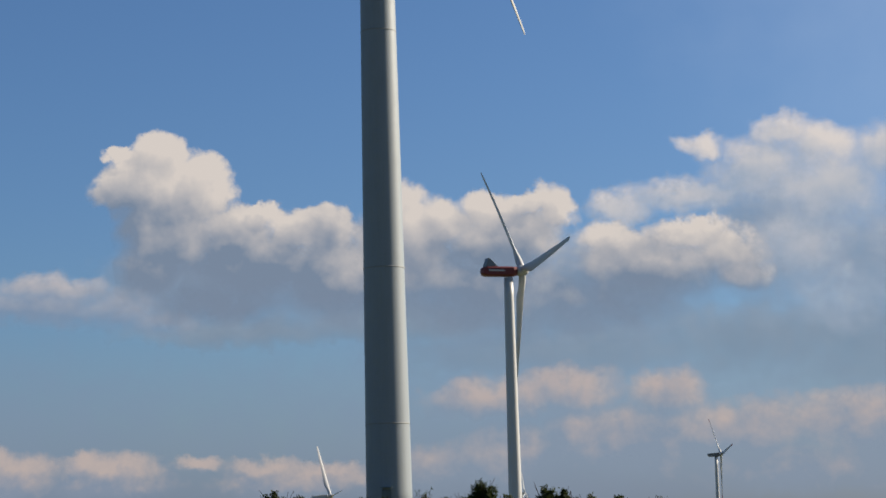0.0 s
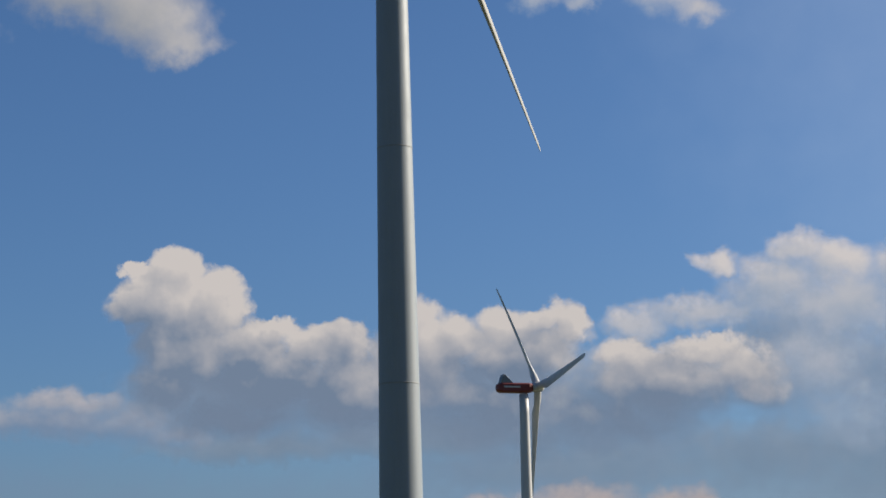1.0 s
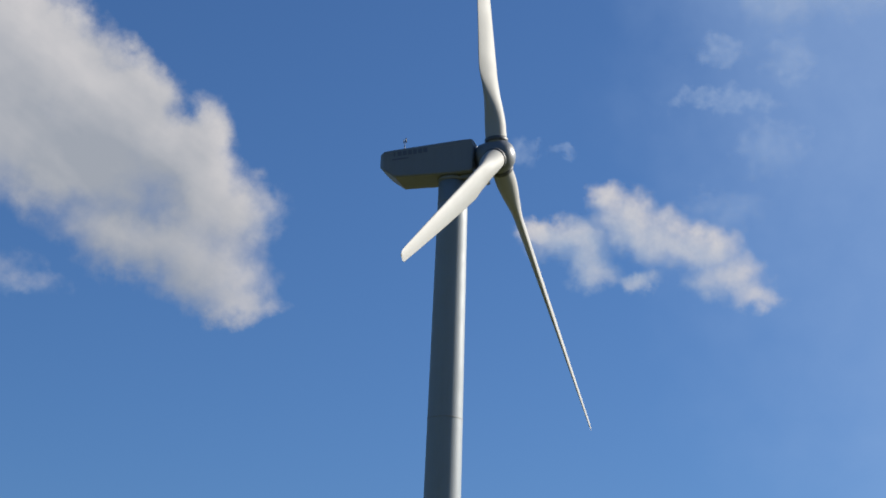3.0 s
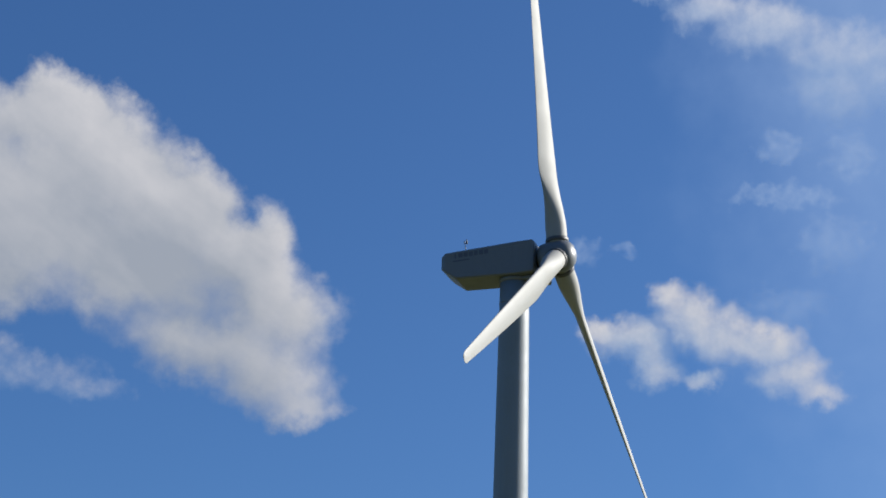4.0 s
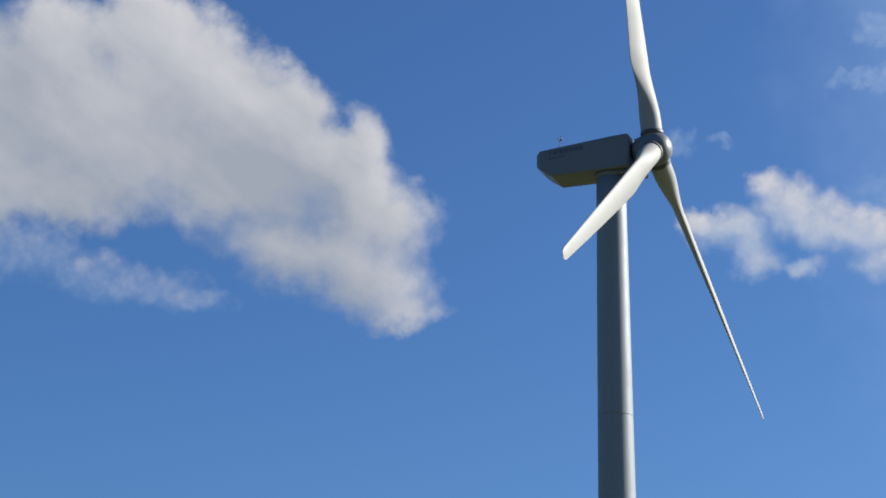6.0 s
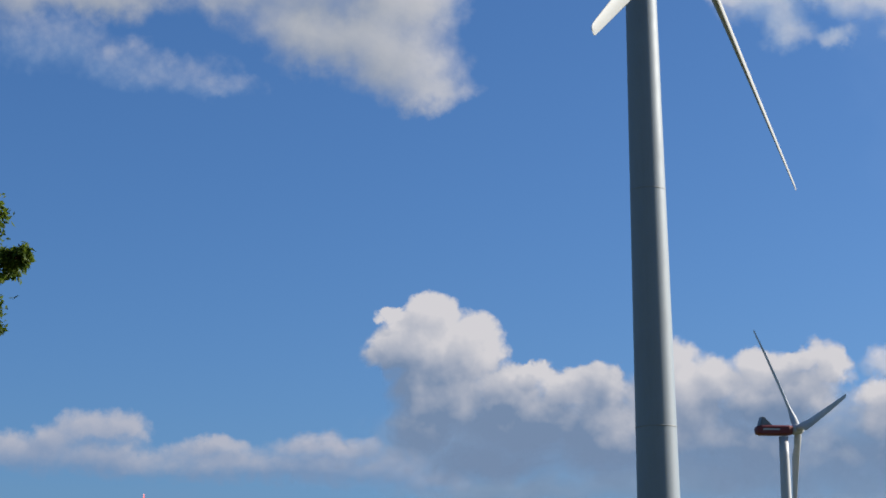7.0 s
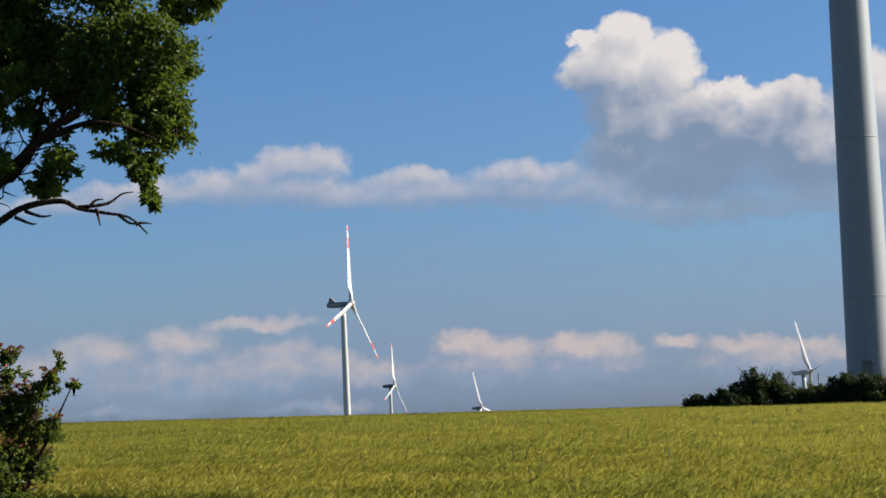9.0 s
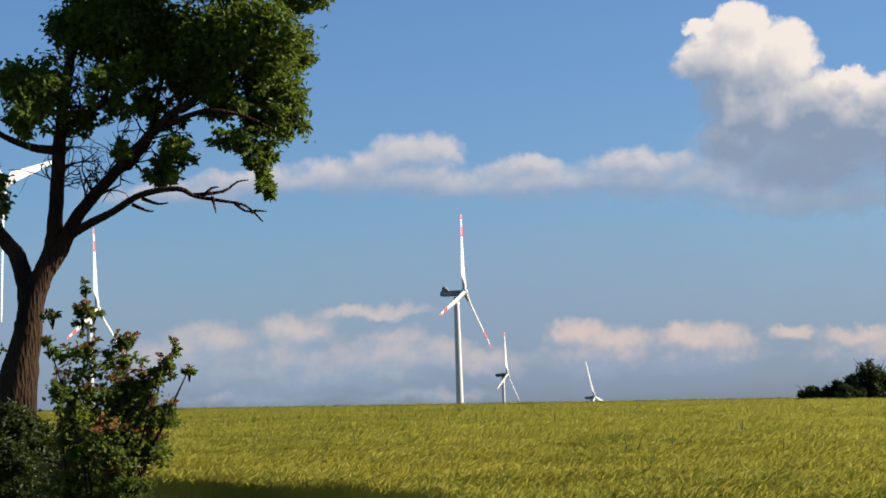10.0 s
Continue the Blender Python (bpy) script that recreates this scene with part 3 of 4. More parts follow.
        b.matrix_local = m @ pose(0, 0, 1.2 * k)
        b.cycles.shadow_terminator_geometry_offset = 0.3
        b.cycles.shadow_terminator_offset = 0.12
        if near:
            link("root_collar", *lathe([(rt * 0.5 + 0.02, 0.15), (rt * 0.5 + 0.10, 0.2), (rt * 0.5 + 0.10, 0.55), (rt * 0.5 + 0.02, 0.6)], 32), MAT_DARK, b)
        if bands:
            for s0, s1 in ((0.70, 0.83), (0.93, 1.0)) if bands == 2 else ((0.90, 1.0),):
                link("red_band", *loft(blade_rings(reach - 1.2 * k, rt, ch, s0, s1, 6, bend, 1.06, pitch)), MAT_RED, b, "red marking band")
    return root


YAW = 16.8
turbine("tall pale grey wind turbine with box nacelle above a hedge", (0.0, 188.0), EYE.z + 71.1, 40.1, YAW, 122.0, 2.12, 1.41, True, "box", body=MAT_NACELLE, tower_mat=MAT_TOWER, pitch=-8.0)


def far_turbine(label, az, hub_el, dist, reach, theta, **more):
    """Placed by the heading of its tower and the height angle of its hub."""
    p = at(az, hub_el, dist)
    k = reach / 40.0
    return turbine(label, (p.x, p.y), p.z, reach, more.pop("yaw", YAW), theta, 2.1 * k, 1.3 * k, **more)


far_turbine("wind turbine with a red finned nacelle behind the hedge", 3.46, 6.93, 687, 47, 84, style="finned", body=MAT_MAROON, bend=0.8, yaw=-16.6)
far_turbine("white wind turbine with red-banded blades beyond the field", -14.33, 3.30, 1135, 45, 108, yaw=6.0, style="finned", body=MAT_NACELLE, bands=2)
far_turbine("small far wind turbine with dark nacelle beyond the field", -13.12, 1.0, 1925, 40, 110, yaw=4.0, body=MAT_DARK, bands=1)
far_turbine("far wind turbine half hidden by the field crest", -10.72, 0.29, 2005, 36, 15, body=MAT_NACELLE)
far_turbine("far wind turbine rising behind the hedge", -1.80, 0.86, 1180, 36, 85, body=MAT_FARWHITE, yaw=-14.0, pitch=-70.0)
far_turbine("far grey wind turbine low over the horizon", 8.98, 1.72, 1750, 40, 80, body=MAT_NACELLE, bands=1, yaw=-6.0)
far_turbine("white wind turbine with red-banded blades behind the shrub", -24.42, 3.13, 1130, 45, 112, yaw=0.0, body=MAT_DARK, bands=2)
far_turbine("white wind turbine standing behind the tree", -27.05, 6.55, 650, 45, 45, yaw=-3.0)
far_turbine("distant white wind turbine on the skyline", 3.66, 0.83, 2865, 30, 8)


# ---- leaves ----
def leaf_mesh(name, spots, normals_up, sizes, material, parent, rng, label="", droop=0.5, slim=0.5):
    """One mesh of small folded leaves at the given spots."""
    n = len(spots)
    P = np.array(spots, float).reshape(-1, 3)
    S = np.array(sizes, float).reshape(-1, 1)
    d = rng.normal(size=(n, 3))
    d[:, 2] = d[:, 2] * 0.6 - droop
    d /= np.linalg.norm(d, axis=1)[:, None]
    u = np.cross(d, rng.normal(size=(n, 3)))
    u /= np.linalg.norm(u, axis=1)[:, None]
    w = np.cross(d, u)
    a = P
    b = P + d * S * 0.45 + u * S * slim * 0.5 + w * S * 0.10
    c = P + d * S - w * S * 0.12
    e = P + d * S * 0.45 - u * S * slim * 0.5 + w * S * 0.10
    V = np.stack([a, b, c, e], 1).reshape(-1, 3)
    F = np.arange(4 * n).reshape(n, 4)
    F = np.concatenate([F[:, [0, 1, 2]], F[:, [0, 2, 3]]], 0)
    return tagged(link(name, V.tolist(), F.tolist(), material, parent, label, smooth=False), kind="stuff")


def clump_spots(centre, radii, count, rng, twigs=26, spread=0.16, hollow=0.35):
    """Leaf places gathered round twig ends inside an ellipsoid."""
    c, r = np.array(centre), np.array(radii)
    t = rng.normal(size=(twigs, 3))
    t /= np.linalg.norm(t, axis=1)[:, None]
    t *= (hollow + (1 - hollow) * rng.random((twigs, 1)) ** 0.6)
    ends = c + t * r
    pick = rng.integers(0, twigs, count)
    along = rng.random((count, 1)) ** 0.5
    inner = c + (ends[pick] - c) * 0.55
    return inner + (ends[pick] - inner) * along + rng.normal(size=(count, 3)) * spread * np.minimum(1, r.min() / 0.5), ends


# ---- the tree at the field's edge ----
def tree():
    rng = np.random.default_rng(5)
    D = 22.0
    foot = at(-26.4, 0, D)
    foot.z = ground_height(foot.x, foot.y) - 0.05
    root = tagged(new("tree"), "broad-crowned deciduous tree with forked bare trunk", "tree")
    root.location = foot
    side = Vector((math.cos(radians(26)), math.sin(radians(26)), 0))
    away = Vector((-math.sin(radians(26)), math.cos(radians(26)), 0))

    def loc(az, el, depth=0.0):
        return at(az, el, D + depth) - foot
    trunk = [Vector((-0.10, 0, 0)), loc(-26.62, -1.9), loc(-26.40, 0.9), loc(-26.10, 2.4), loc(-25.97, 3.2), loc(-25.75, 3.9), loc(-25.45, 4.45)]
    link("trunk", *tube(spline(trunk, 5), np.interp(np.linspace(0, 1, 31), [0, 0.12, 0.35, 0.5, 0.68, 1], [0.44, 0.34, 0.205, 0.155, 0.125, 0.105]).tolist(), 18, 0.16, random.Random(3)), MAT_BARK, root)

    def limb(pts, r0, r1, name="limb"):
        sp = spline(pts, 5)
        return link(name, *tube(sp, [r0 + (r1 - r0) * (i / (len(sp) - 1)) ** 0.8 for i in range(len(sp))], 10, 0.14, random.Random(int(r0 * 1000))), MAT_BARK, root)
    limb([loc(-26.06, 2.4), loc(-26.07, 3.6, 0.05), loc(-26.3, 4.62, 0.15), loc(-26.76, 5.24, 0.25), loc(-27.6, 6.5, 0.3), loc(-28.6, 8.5, 0.3), loc(-29.2, 11, 0.2)], 0.115, 0.05)
    limb([loc(-25.6, 4.2), loc(-25.36, 4.9), loc(-25.28, 5.6), loc(-25.17, 7.0), loc(-25.05, 8.3), loc(-24.8, 9.9, 0.1), loc(-24.34, 12.17, 0.3), loc(-23.8, 14.5, 0.3)], 0.110, 0.035)
    limb([loc(-25.62, 4.15), loc(-25.15, 4.8, -0.05), loc(-24.95, 5.2, -0.1), loc(-24.6, 5.8, -0.2), loc(-23.77, 6.73, -0.3), loc(-22.9, 7.65, -0.4), loc(-22.11, 8.41, -0.4), loc(-21.1, 9.1, -0.3), loc(-19.6, 11.2, -0.2)], 0.100, 0.03)
    low = limb([loc(-24.8, 5.25, -0.15), loc(-24.3, 5.52, -0.3), loc(-23.71, 5.81, -0.4), loc(-22.93, 6.26, -0.6), loc(-21.95, 6.40, -0.7), loc(-21.47, 6.19, -0.7), loc(-20.77, 6.05, -0.7), loc(-20.1, 5.9, -0.7), loc(-19.62, 5.44, -0.7)], 0.055, 0.008, "dead_branch")
    for pts in ([loc(-21.5, 6.22, -0.7), loc(-20.7, 6.3, -0.65), loc(-20.3, 6.55, -0.6), loc(-19.98, 6.6, -0.6)],
                [loc(-21.0, 6.15, -0.7), loc(-20.95, 5.95, -0.75), loc(-20.9, 5.7, -0.75)], [loc(-20.4, 6.0, -0.7), loc(-20.1, 5.75, -0.7), loc(-19.75, 5.75, -0.7)],
                [loc(-22.9, 6.15, -0.6), loc(-22.5, 6.0, -0.7), loc(-22.2, 6.02, -0.7)], [loc(-23.2, 6.0, -0.5), loc(-22.8, 5.82, -0.5), loc(-22.6, 5.8, -0.5)],
                [loc(-21.2, 6.22, -0.7), loc(-21.0, 6.4, -0.7), loc(-20.8, 6.42, -0.7)], [loc(-19.95, 5.7, -0.7), loc(-19.8, 5.75, -0.7), loc(-19.5, 5.72, -0.7)]):
        sp = spline(pts, 3)
        o = link("twig", *tube(sp, np.linspace(0.022, 0.005, len(sp)).tolist(), 6), MAT_BARK, low)
        o.matrix_parent_inverse = Matrix.Identity(4)
    limb([loc(-25.25, 7.5), loc(-25.7, 7.55, 0.1), loc(-26.11, 7.67, 0.2), loc(-26.7, 7.95, 0.3), loc(-27.5, 8.6, 0.3)], 0.055, 0.025)
    limb([loc(-25.2, 7.9), loc(-24.2, 8.6, 0.3), loc(-23.0, 9.3, 0.5), loc(-21.5, 10.6, 0.6)], 0.06, 0.02)
    limb([loc(-23.3, 7.0, -0.3), loc(-22.6, 7.9, -0.1), loc(-22.4, 9.0, 0.2), loc(-22.0, 10.2, 0.3)], 0.045, 0.015)
    limb([loc(-22.2, 8.15, -0.4), loc(-21.2, 8.5, -0.6), loc(-20.2, 8.4, -0.7), loc(-19.3, 8.0, -0.7)], 0.04, 0.01)
    # crown: heading, height angle, half width, half height (degrees), leaves
    clumps = [(-25.6, 9.2, 0.9, 1.0, 900), (-26.25, 9.4, 0.55, 0.6, 420), (-26.0, 8.35, 0.6, 0.55, 380), (-24.6, 10.8, 0.8, 0.9, 900), (-23.6, 10.7, 1.4, 1.2, 1500),
              (-22.2, 10.4, 1.3, 1.2, 1500), (-20.9, 10.4, 1.3, 1.2, 1600), (-19.4, 10.6, 1.2, 1.1, 1300), (-18.3, 11.6, 0.8, 0.6, 500), (-17.6, 11.9, 0.45, 0.35, 240),
              (-19.3, 9.3, 0.9, 0.9, 900), (-18.75, 8.35, 0.55, 0.75, 520), (-19.6, 8.1, 0.8, 0.6, 520), (-20.6, 8.9, 0.9, 0.7, 700), (-19.6, 7.1, 0.35, 0.8, 380),
              (-19.5, 6.35, 0.22, 0.4, 120), (-20.4, 7.75, 0.5, 0.35, 200), (-21.9, 7.5, 0.42, 0.5, 300), (-22.35, 6.9, 0.42, 0.42, 300), (-21.4, 9.4, 0.9, 0.6, 500),
              (-22.3, 8.2, 0.5, 0.35, 160), (-23.0, 9.6, 1.0, 0.5, 420), (-24.0, 9.2, 0.7, 0.5, 260), (-23.4, 7.6, 0.4, 0.4, 110), (-24.6, 8.2, 0.35, 0.6, 130),
              (-23.5, 12.9, 2.2, 1.6, 2200), (-20.8, 12.5, 1.8, 1.3, 1700), (-19.1, 12.9, 1.0, 0.9, 800), (-22.0, 15.0, 2.2, 1.4, 1500), (-24.8, 12.7, 1.0, 1.0, 900),
              (-28.4, 9.0, 1.0, 1.3, 600), (-28.5, 11.5, 1.5, 1.5, 900), (-25.0, 15.0, 2.2, 1.5, 1200), (-26.95, 6.5, 0.5, 1.0, 330), (-22.9, 11.8, 1.5, 0.8, 700), (-18.45, 10.0, 0.4, 0.5, 220), (-23.3, 8.75, 0.5, 0.4, 150), (-22.6, 8.9, 0.5, 0.4, 200), (-24.2, 8.4, 0.3, 0.3, 60)]
    k = D * math.pi / 180
    spots, twigs = [], []
    for az, el, ra, re, n in clumps:
        c = loc(az, el, rng.normal() * 0.35 - 0.1)
        depth = 0.75 * ra * k + 0.15
        rad = np.array([ra * k, depth, re * k])
        turned = [abs(side.x) * rad[0] + abs(away.x) * rad[1] * 0.4, abs(side.y) * rad[0] * 0.4 + abs(away.y) * rad[1], rad[2]]
        s, ends = clump_spots(c, turned, int(n * 2.3), rng, twigs=max(8, n // 16), spread=0.07)
        spots.append(s)
        for e in ends[: max(3, n // 60)]:
            mid = (np.array(c) + e) / 2 + rng.normal(size=3) * 0.05
            twigs.append(tube([Vector(c), Vector(mid), Vector(e)], [0.016, 0.010, 0.004], 5))
    spots = np.concatenate(spots)
    leaf_mesh("crown", spots, None, rng.uniform(0.05, 0.10, len(spots)), MAT_LEAF, root, rng, "green leaves, lit yellow-green by low sun", 0.55, 0.5)
    tagged(link("twigs", *joined(twigs), MAT_BARK, root), kind="stuff")
    # fine branching below the crown: forked bare sprays off the leaning limb
    bare = []
    runs = [((-24.6, 5.7), (-21.6, 8.8), -0.25), ((-25.25, 6.3), (-25.0, 9.4), 0.05), ((-24.9, 8.1), (-22.0, 10.2), 0.3)]
    for (a0, e0), (a1, e1), dep in runs:
        for _ in range(46):
            u = rng.random()
            p = [loc(a0 + (a1 - a0) * u, e0 + (e1 - e0) * u, dep + rng.normal() * 0.05)]
            d = Vector((rng.normal() * 0.6 + 0.1, rng.normal() * 0.5, 0.75 + rng.normal() * 0.5)).normalized()
            r0 = 0.011 * (0.6 + rng.random())
            for step in range(5):
                d = (d + Vector((rng.normal() * 0.35, rng.normal() * 0.3, rng.normal() * 0.3))).normalized()
                p.append(p[-1] + d * rng.uniform(0.06, 0.14))
            bare.append(tube(p, np.linspace(r0, 0.003, 6).tolist(), 5))
            for _ in range(2):
                q = [p[2 + rng.integers(3)]]
                d2 = (d + Vector((rng.normal(), rng.normal() * 0.6, rng.normal()))).normalized()
                for step in range(3):
                    d2 = (d2 + Vector((rng.normal() * 0.3, 0, rng.normal() * 0.3 - 0.05))).normalized()
                    q.append(q[-1] + d2 * rng.uniform(0.05, 0.10))
                bare.append(tube(q, np.linspace(r0 * 0.6, 0.002, 4).tolist(), 4))
    tagged(link("bare_twigs", *joined(bare), MAT_BARK, root), kind="stuff")
    return root


tree()


# ---- shrubs at its foot ----
def shrub(label, az, dist, clumps, stems, leaf, seed, red=0.0, k_leaf=(0.032, 0.070)):
    rng = np.random.default_rng(seed)
    foot = at(az, 0, dist)
    foot.z = ground_height(foot.x, foot.y) - 0.05
    root = tagged(new("shrub"), label, "shrub")
    root.location = foot
    k = dist * math.pi / 180
    spots, woods, reds = [], [], []
    for a, e, ra, re, n in clumps:
        c = at(a, e, dist + rng.normal() * 0.15) - foot
        s, ends = clump_spots(c, (ra * k * 1.1, ra * k, re * k * 1.1), int(n * 1.5), rng, twigs=max(7, n // 14), spread=0.045, hollow=0.15)
        high = s[:, 2] > np.quantile(s[:, 2], 1 - red) if red else np.zeros(len(s), bool)
        reds.append(s[high])
        spots.append(s[~high])
        for e2 in ends[:6]:
            woods.append(tube([Vector(c) - Vector((0, 0, 0.12)), (Vector(c) + Vector(e2)) / 2, Vector(e2)], [0.006, 0.005, 0.003], 5))
    for _ in range(stems):
        c = clumps[rng.integers(len(clumps))]
        p = at(c[0], c[1], dist) - foot
        woods.append(tube(spline([Vector((rng.normal() * 0.08, rng.normal() * 0.08, 0)), p * 0.45 + Vector((rng.normal() * 0.08, 0, 0.1)), p], 4), np.linspace(0.022, 0.005, 9).tolist(), 6))
    spots, reds = np.concatenate(spots), np.concatenate(reds)
    tagged(link("stems", *joined(woods), MAT_BARK, root), kind="stuff")
    leaf_mesh("leaves", spots, None, rng.uniform(*k_leaf, len(spots)), leaf, root, rng, "", 0.1, 0.6)
    if len(reds):
        leaf_mesh("red_shoots", reds, None, rng.uniform(*k_leaf, len(reds)), MAT_REDLEAF, root, rng, "reddish young leaves on shoot tips", 0.0, 0.6)
    return root


shrub("dense leafy shrub with reddish shoot tips beside the tree", -24.4, 19.0,
      [(-24.6, 2.9, 0.28, 0.8, 170), (-24.6, 1.8, 0.8, 0.7, 420), (-23.5, 1.9, 0.55, 0.6, 360), (-23.4, 0.7, 1.0, 0.9, 1500), (-22.6, 1.2, 0.5, 0.7, 330), (-22.25, 1.55, 0.25, 0.4, 90),
       (-22.5, 0.2, 0.6, 0.6, 380), (-24.7, 0.6, 0.9, 0.8, 700), (-24.0, -0.6, 1.3, 0.9, 2200), (-22.9, -0.7, 0.7, 0.7, 500), (-25.3, 1.0, 0.5, 0.6, 220), (-24.9, -1.6, 1.0, 0.8, 700), (-23.6, -1.7, 0.8, 0.7, 500), (-24.3, 3.1, 0.5, 0.2, 70), (-25.4, 3.0, 0.3, 0.25, 60), (-25.5, 2.2, 0.3, 0.4, 80), (-21.75, 1.45, 0.25, 0.2, 50), (-22.1, 2.1, 0.15, 0.3, 40), (-24.5, 3.7, 0.12, 0.25, 40), (-24.9, -0.2, 0.5, 0.6, 260)],
      7, MAT_SHRUB, 21, 0.12)
# Undergrowth takes the darker hedge leaves; the tree's shade is in their colour.
shrub("dense undergrowth round the foot of the tree, leaves darkened for shade", -26.3, 20.5,
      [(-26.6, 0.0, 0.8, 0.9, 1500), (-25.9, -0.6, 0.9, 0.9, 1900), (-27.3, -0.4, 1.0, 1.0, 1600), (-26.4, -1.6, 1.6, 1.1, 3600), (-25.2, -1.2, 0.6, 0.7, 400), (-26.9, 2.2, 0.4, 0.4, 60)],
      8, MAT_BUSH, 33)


# ---- hedge below the tall turbine ----
def bush(az, top_el, half_w, dist, seed, label, leaf_count=7000, ragged=0.25):
    rng = np.random.default_rng(seed)
    c = at(az, 0, dist)
    g = ground_height(c.x, c.y) - 0.1
    top = (EYE.z + dist * math.tan(radians(top_el)) - g) * 1.08
    root = tagged(new("bush"), label, "bush", "hedge of bushes")
    root.location = (c.x, c.y, g)
    w = dist * math.tan(radians(half_w))
    spots = []
    n_cl = 22
    for i in range(n_cl):
        a = rng.uniform(0, 2 * math.pi)
        rr = rng.random() ** 0.6
        h = top * (0.25 + 0.66 * rng.random() ** 0.7 * (1 - 0.45 * rr * rr))
        cc = (w * rr * math.cos(a), w * 0.6 * rr * math.sin(a), h)
        s, _ = clump_spots(cc, (w * 0.34, w * 0.34, top * 0.2), leaf_count // n_cl, rng, twigs=12, spread=0.10)
        spots.append(s)
    s, _ = clump_spots((0, 0, top * 0.4), (w * 0.95, w * 0.6, top * 0.42), leaf_count // 2, rng, twigs=40, spread=0.15, hollow=0.1)
    spots.append(s)
    spots = np.concatenate(spots)
    spots[:, 2] = np.clip(spots[:, 2], 0.05, top * 1.04)
    woods = [tube(spline([Vector((rng.normal() * 0.2, rng.normal() * 0.2, 0)), Vector((rng.normal() * w * 0.2, rng.normal() * 0.3, top * 0.5)), Vector((rng.normal() * w * 0.45, rng.normal() * 0.4, top * (0.85 + ragged * rng.random())))], 4),
                  np.linspace(0.07, 0.015, 9).tolist(), 6) for _ in range(7)]
    tagged(link("stems", *joined(woods), MAT_BARK, root), kind="stuff")
    leaf_mesh("leaves", spots, None, rng.uniform(0.12, 0.26, len(spots)), MAT_BUSH, root, rng, "", 0.1, 0.6)
    return root


HEDGE = [(-4.75, 0.34, 0.36, 176), (-4.1, 0.52, 0.26, 177), (-3.75, 0.36, 0.4, 175), (-3.1, 0.92, 0.62, 177), (-2.45, 0.78, 0.55, 178), (-1.9, 0.42, 0.5, 176), (-1.35, 0.48, 0.4, 178),
         (-0.75, 0.72, 0.5, 177), (-0.1, 0.66, 0.5, 176), (0.35, 0.70, 0.45, 178), (0.95, 0.72, 0.35, 177), (1.5, 0.66, 0.45, 176), (2.1, 0.70, 0.4, 178), (2.6, 1.10, 0.40, 177),
         (3.2, 0.66, 0.45, 176), (3.8, 0.62, 0.4, 178), (4.3, 0.92, 0.45, 177), (4.8, 0.80, 0.35, 176), (5.4, 0.62, 0.5, 178), (6.3, 0.56, 0.6, 177), (7.4, 0.52, 0.7, 176)]
for i, (a, e, w, d) in enumerate(HEDGE):
    words = "tall rounded dark green hedgerow tree" if e > 0.85 else "low ragged dark green hedgerow bush" if e < 0.5 else "dense dark green hedgerow bush beside the turbine"
    bush(a, e, w, d, 100 + i, words)

# a slender bare sapling standing out of the hedge
rng = np.random.default_rng(8)
sap = tagged(new("sapling"), "slender bare-twigged sapling standing in the hedge", "sapling")
p = at(0.92, 0, 175.0)
sap.location = (p.x, p.y, ground_height(p.x, p.y) - 0.1)
sap_top = EYE.z + 175 * math.tan(radians(1.05)) - sap.location.z
woods = []
for i in range(14):
    tip = Vector((rng.normal() * 0.45, rng.normal() * 0.3, sap_top * (0.75 + 0.25 * rng.random())))
    woods.append(tube(spline([Vector((0, 0, 0)), Vector((tip.x * 0.2, tip.y * 0.2, tip.z * 0.55)), tip], 4), np.linspace(0.06, 0.012, 9).tolist(), 6))
link("stems", *joined(woods), MAT_BARK, sap)
tips = np.concatenate([np.array(w[0])[-30:] for w in woods])
tips = tips[rng.integers(0, len(tips), 260)] + rng.normal(size=(260, 3)) * 0.12
leaf_mesh("leaves", tips, None, rng.uniform(0.1, 0.2, 260), MAT_BUSH, sap, rng)

# a thin mast far behind
mast = tagged(new("mast"), "thin grey lattice-like mast far behind the hedge", "mast")
p = at(-1.40, 0, 900)
mast.location = (p.x, p.y, ground_height(p.x, p.y))
mh = EYE.z + 900 * math.tan(radians(0.82)) - mast.location.z
link("pole", *lathe([(0.5, 0), (0.35, mh * 0.7), (0.28, mh)], 12), MAT_DARK, mast)


# ---- the barley field ----
def barley_mat(name, tip, low):
    k = Nodes(name)
    isl = k.n("NewGeometry").outputs["Random Per Island"]
    co = k.n("TexCoord").outputs["Object"]
    drift = k.noise(k.n("Mapping", {"Vector": co, "Scale": (0.7, 1.5, 1.0)}).outputs[0], 0.5, 6, 0.62).outputs[0]
    f = k.m("MULTIPLY_ADD", isl, 0.16, k.m("MULTIPLY_ADD", drift, 2.6, -0.9), True)
    col = k.mix(f, low, tip)
    p = k.principled(col, 0.6, **{"Specular IOR Level": 0.15})
    tr = k.n("BsdfTranslucent", {"Color": col}).outputs[0]
    return k.surface(k.n("MixShader", {0: 0.55, 1: p, 2: tr}).outputs[0])


MAT_EAR = barley_mat("barley_ears", (0.48, 0.42, 0.066), (0.24, 0.25, 0.034))
MAT_STRAW = barley_mat("barley_stalks", (0.32, 0.305, 0.047), (0.16, 0.172, 0.024))
MAT_WEED = barley_mat("weed_stalks", (0.10, 0.13, 0.03), (0.05, 0.075, 0.015))
# Verge green is lowered to carry the shade along the crop's near edge.
MAT_VERGE = barley_mat("verge_grass_blades", (0.055, 0.085, 0.018), (0.025, 0.045, 0.010))
TOP = 0.85


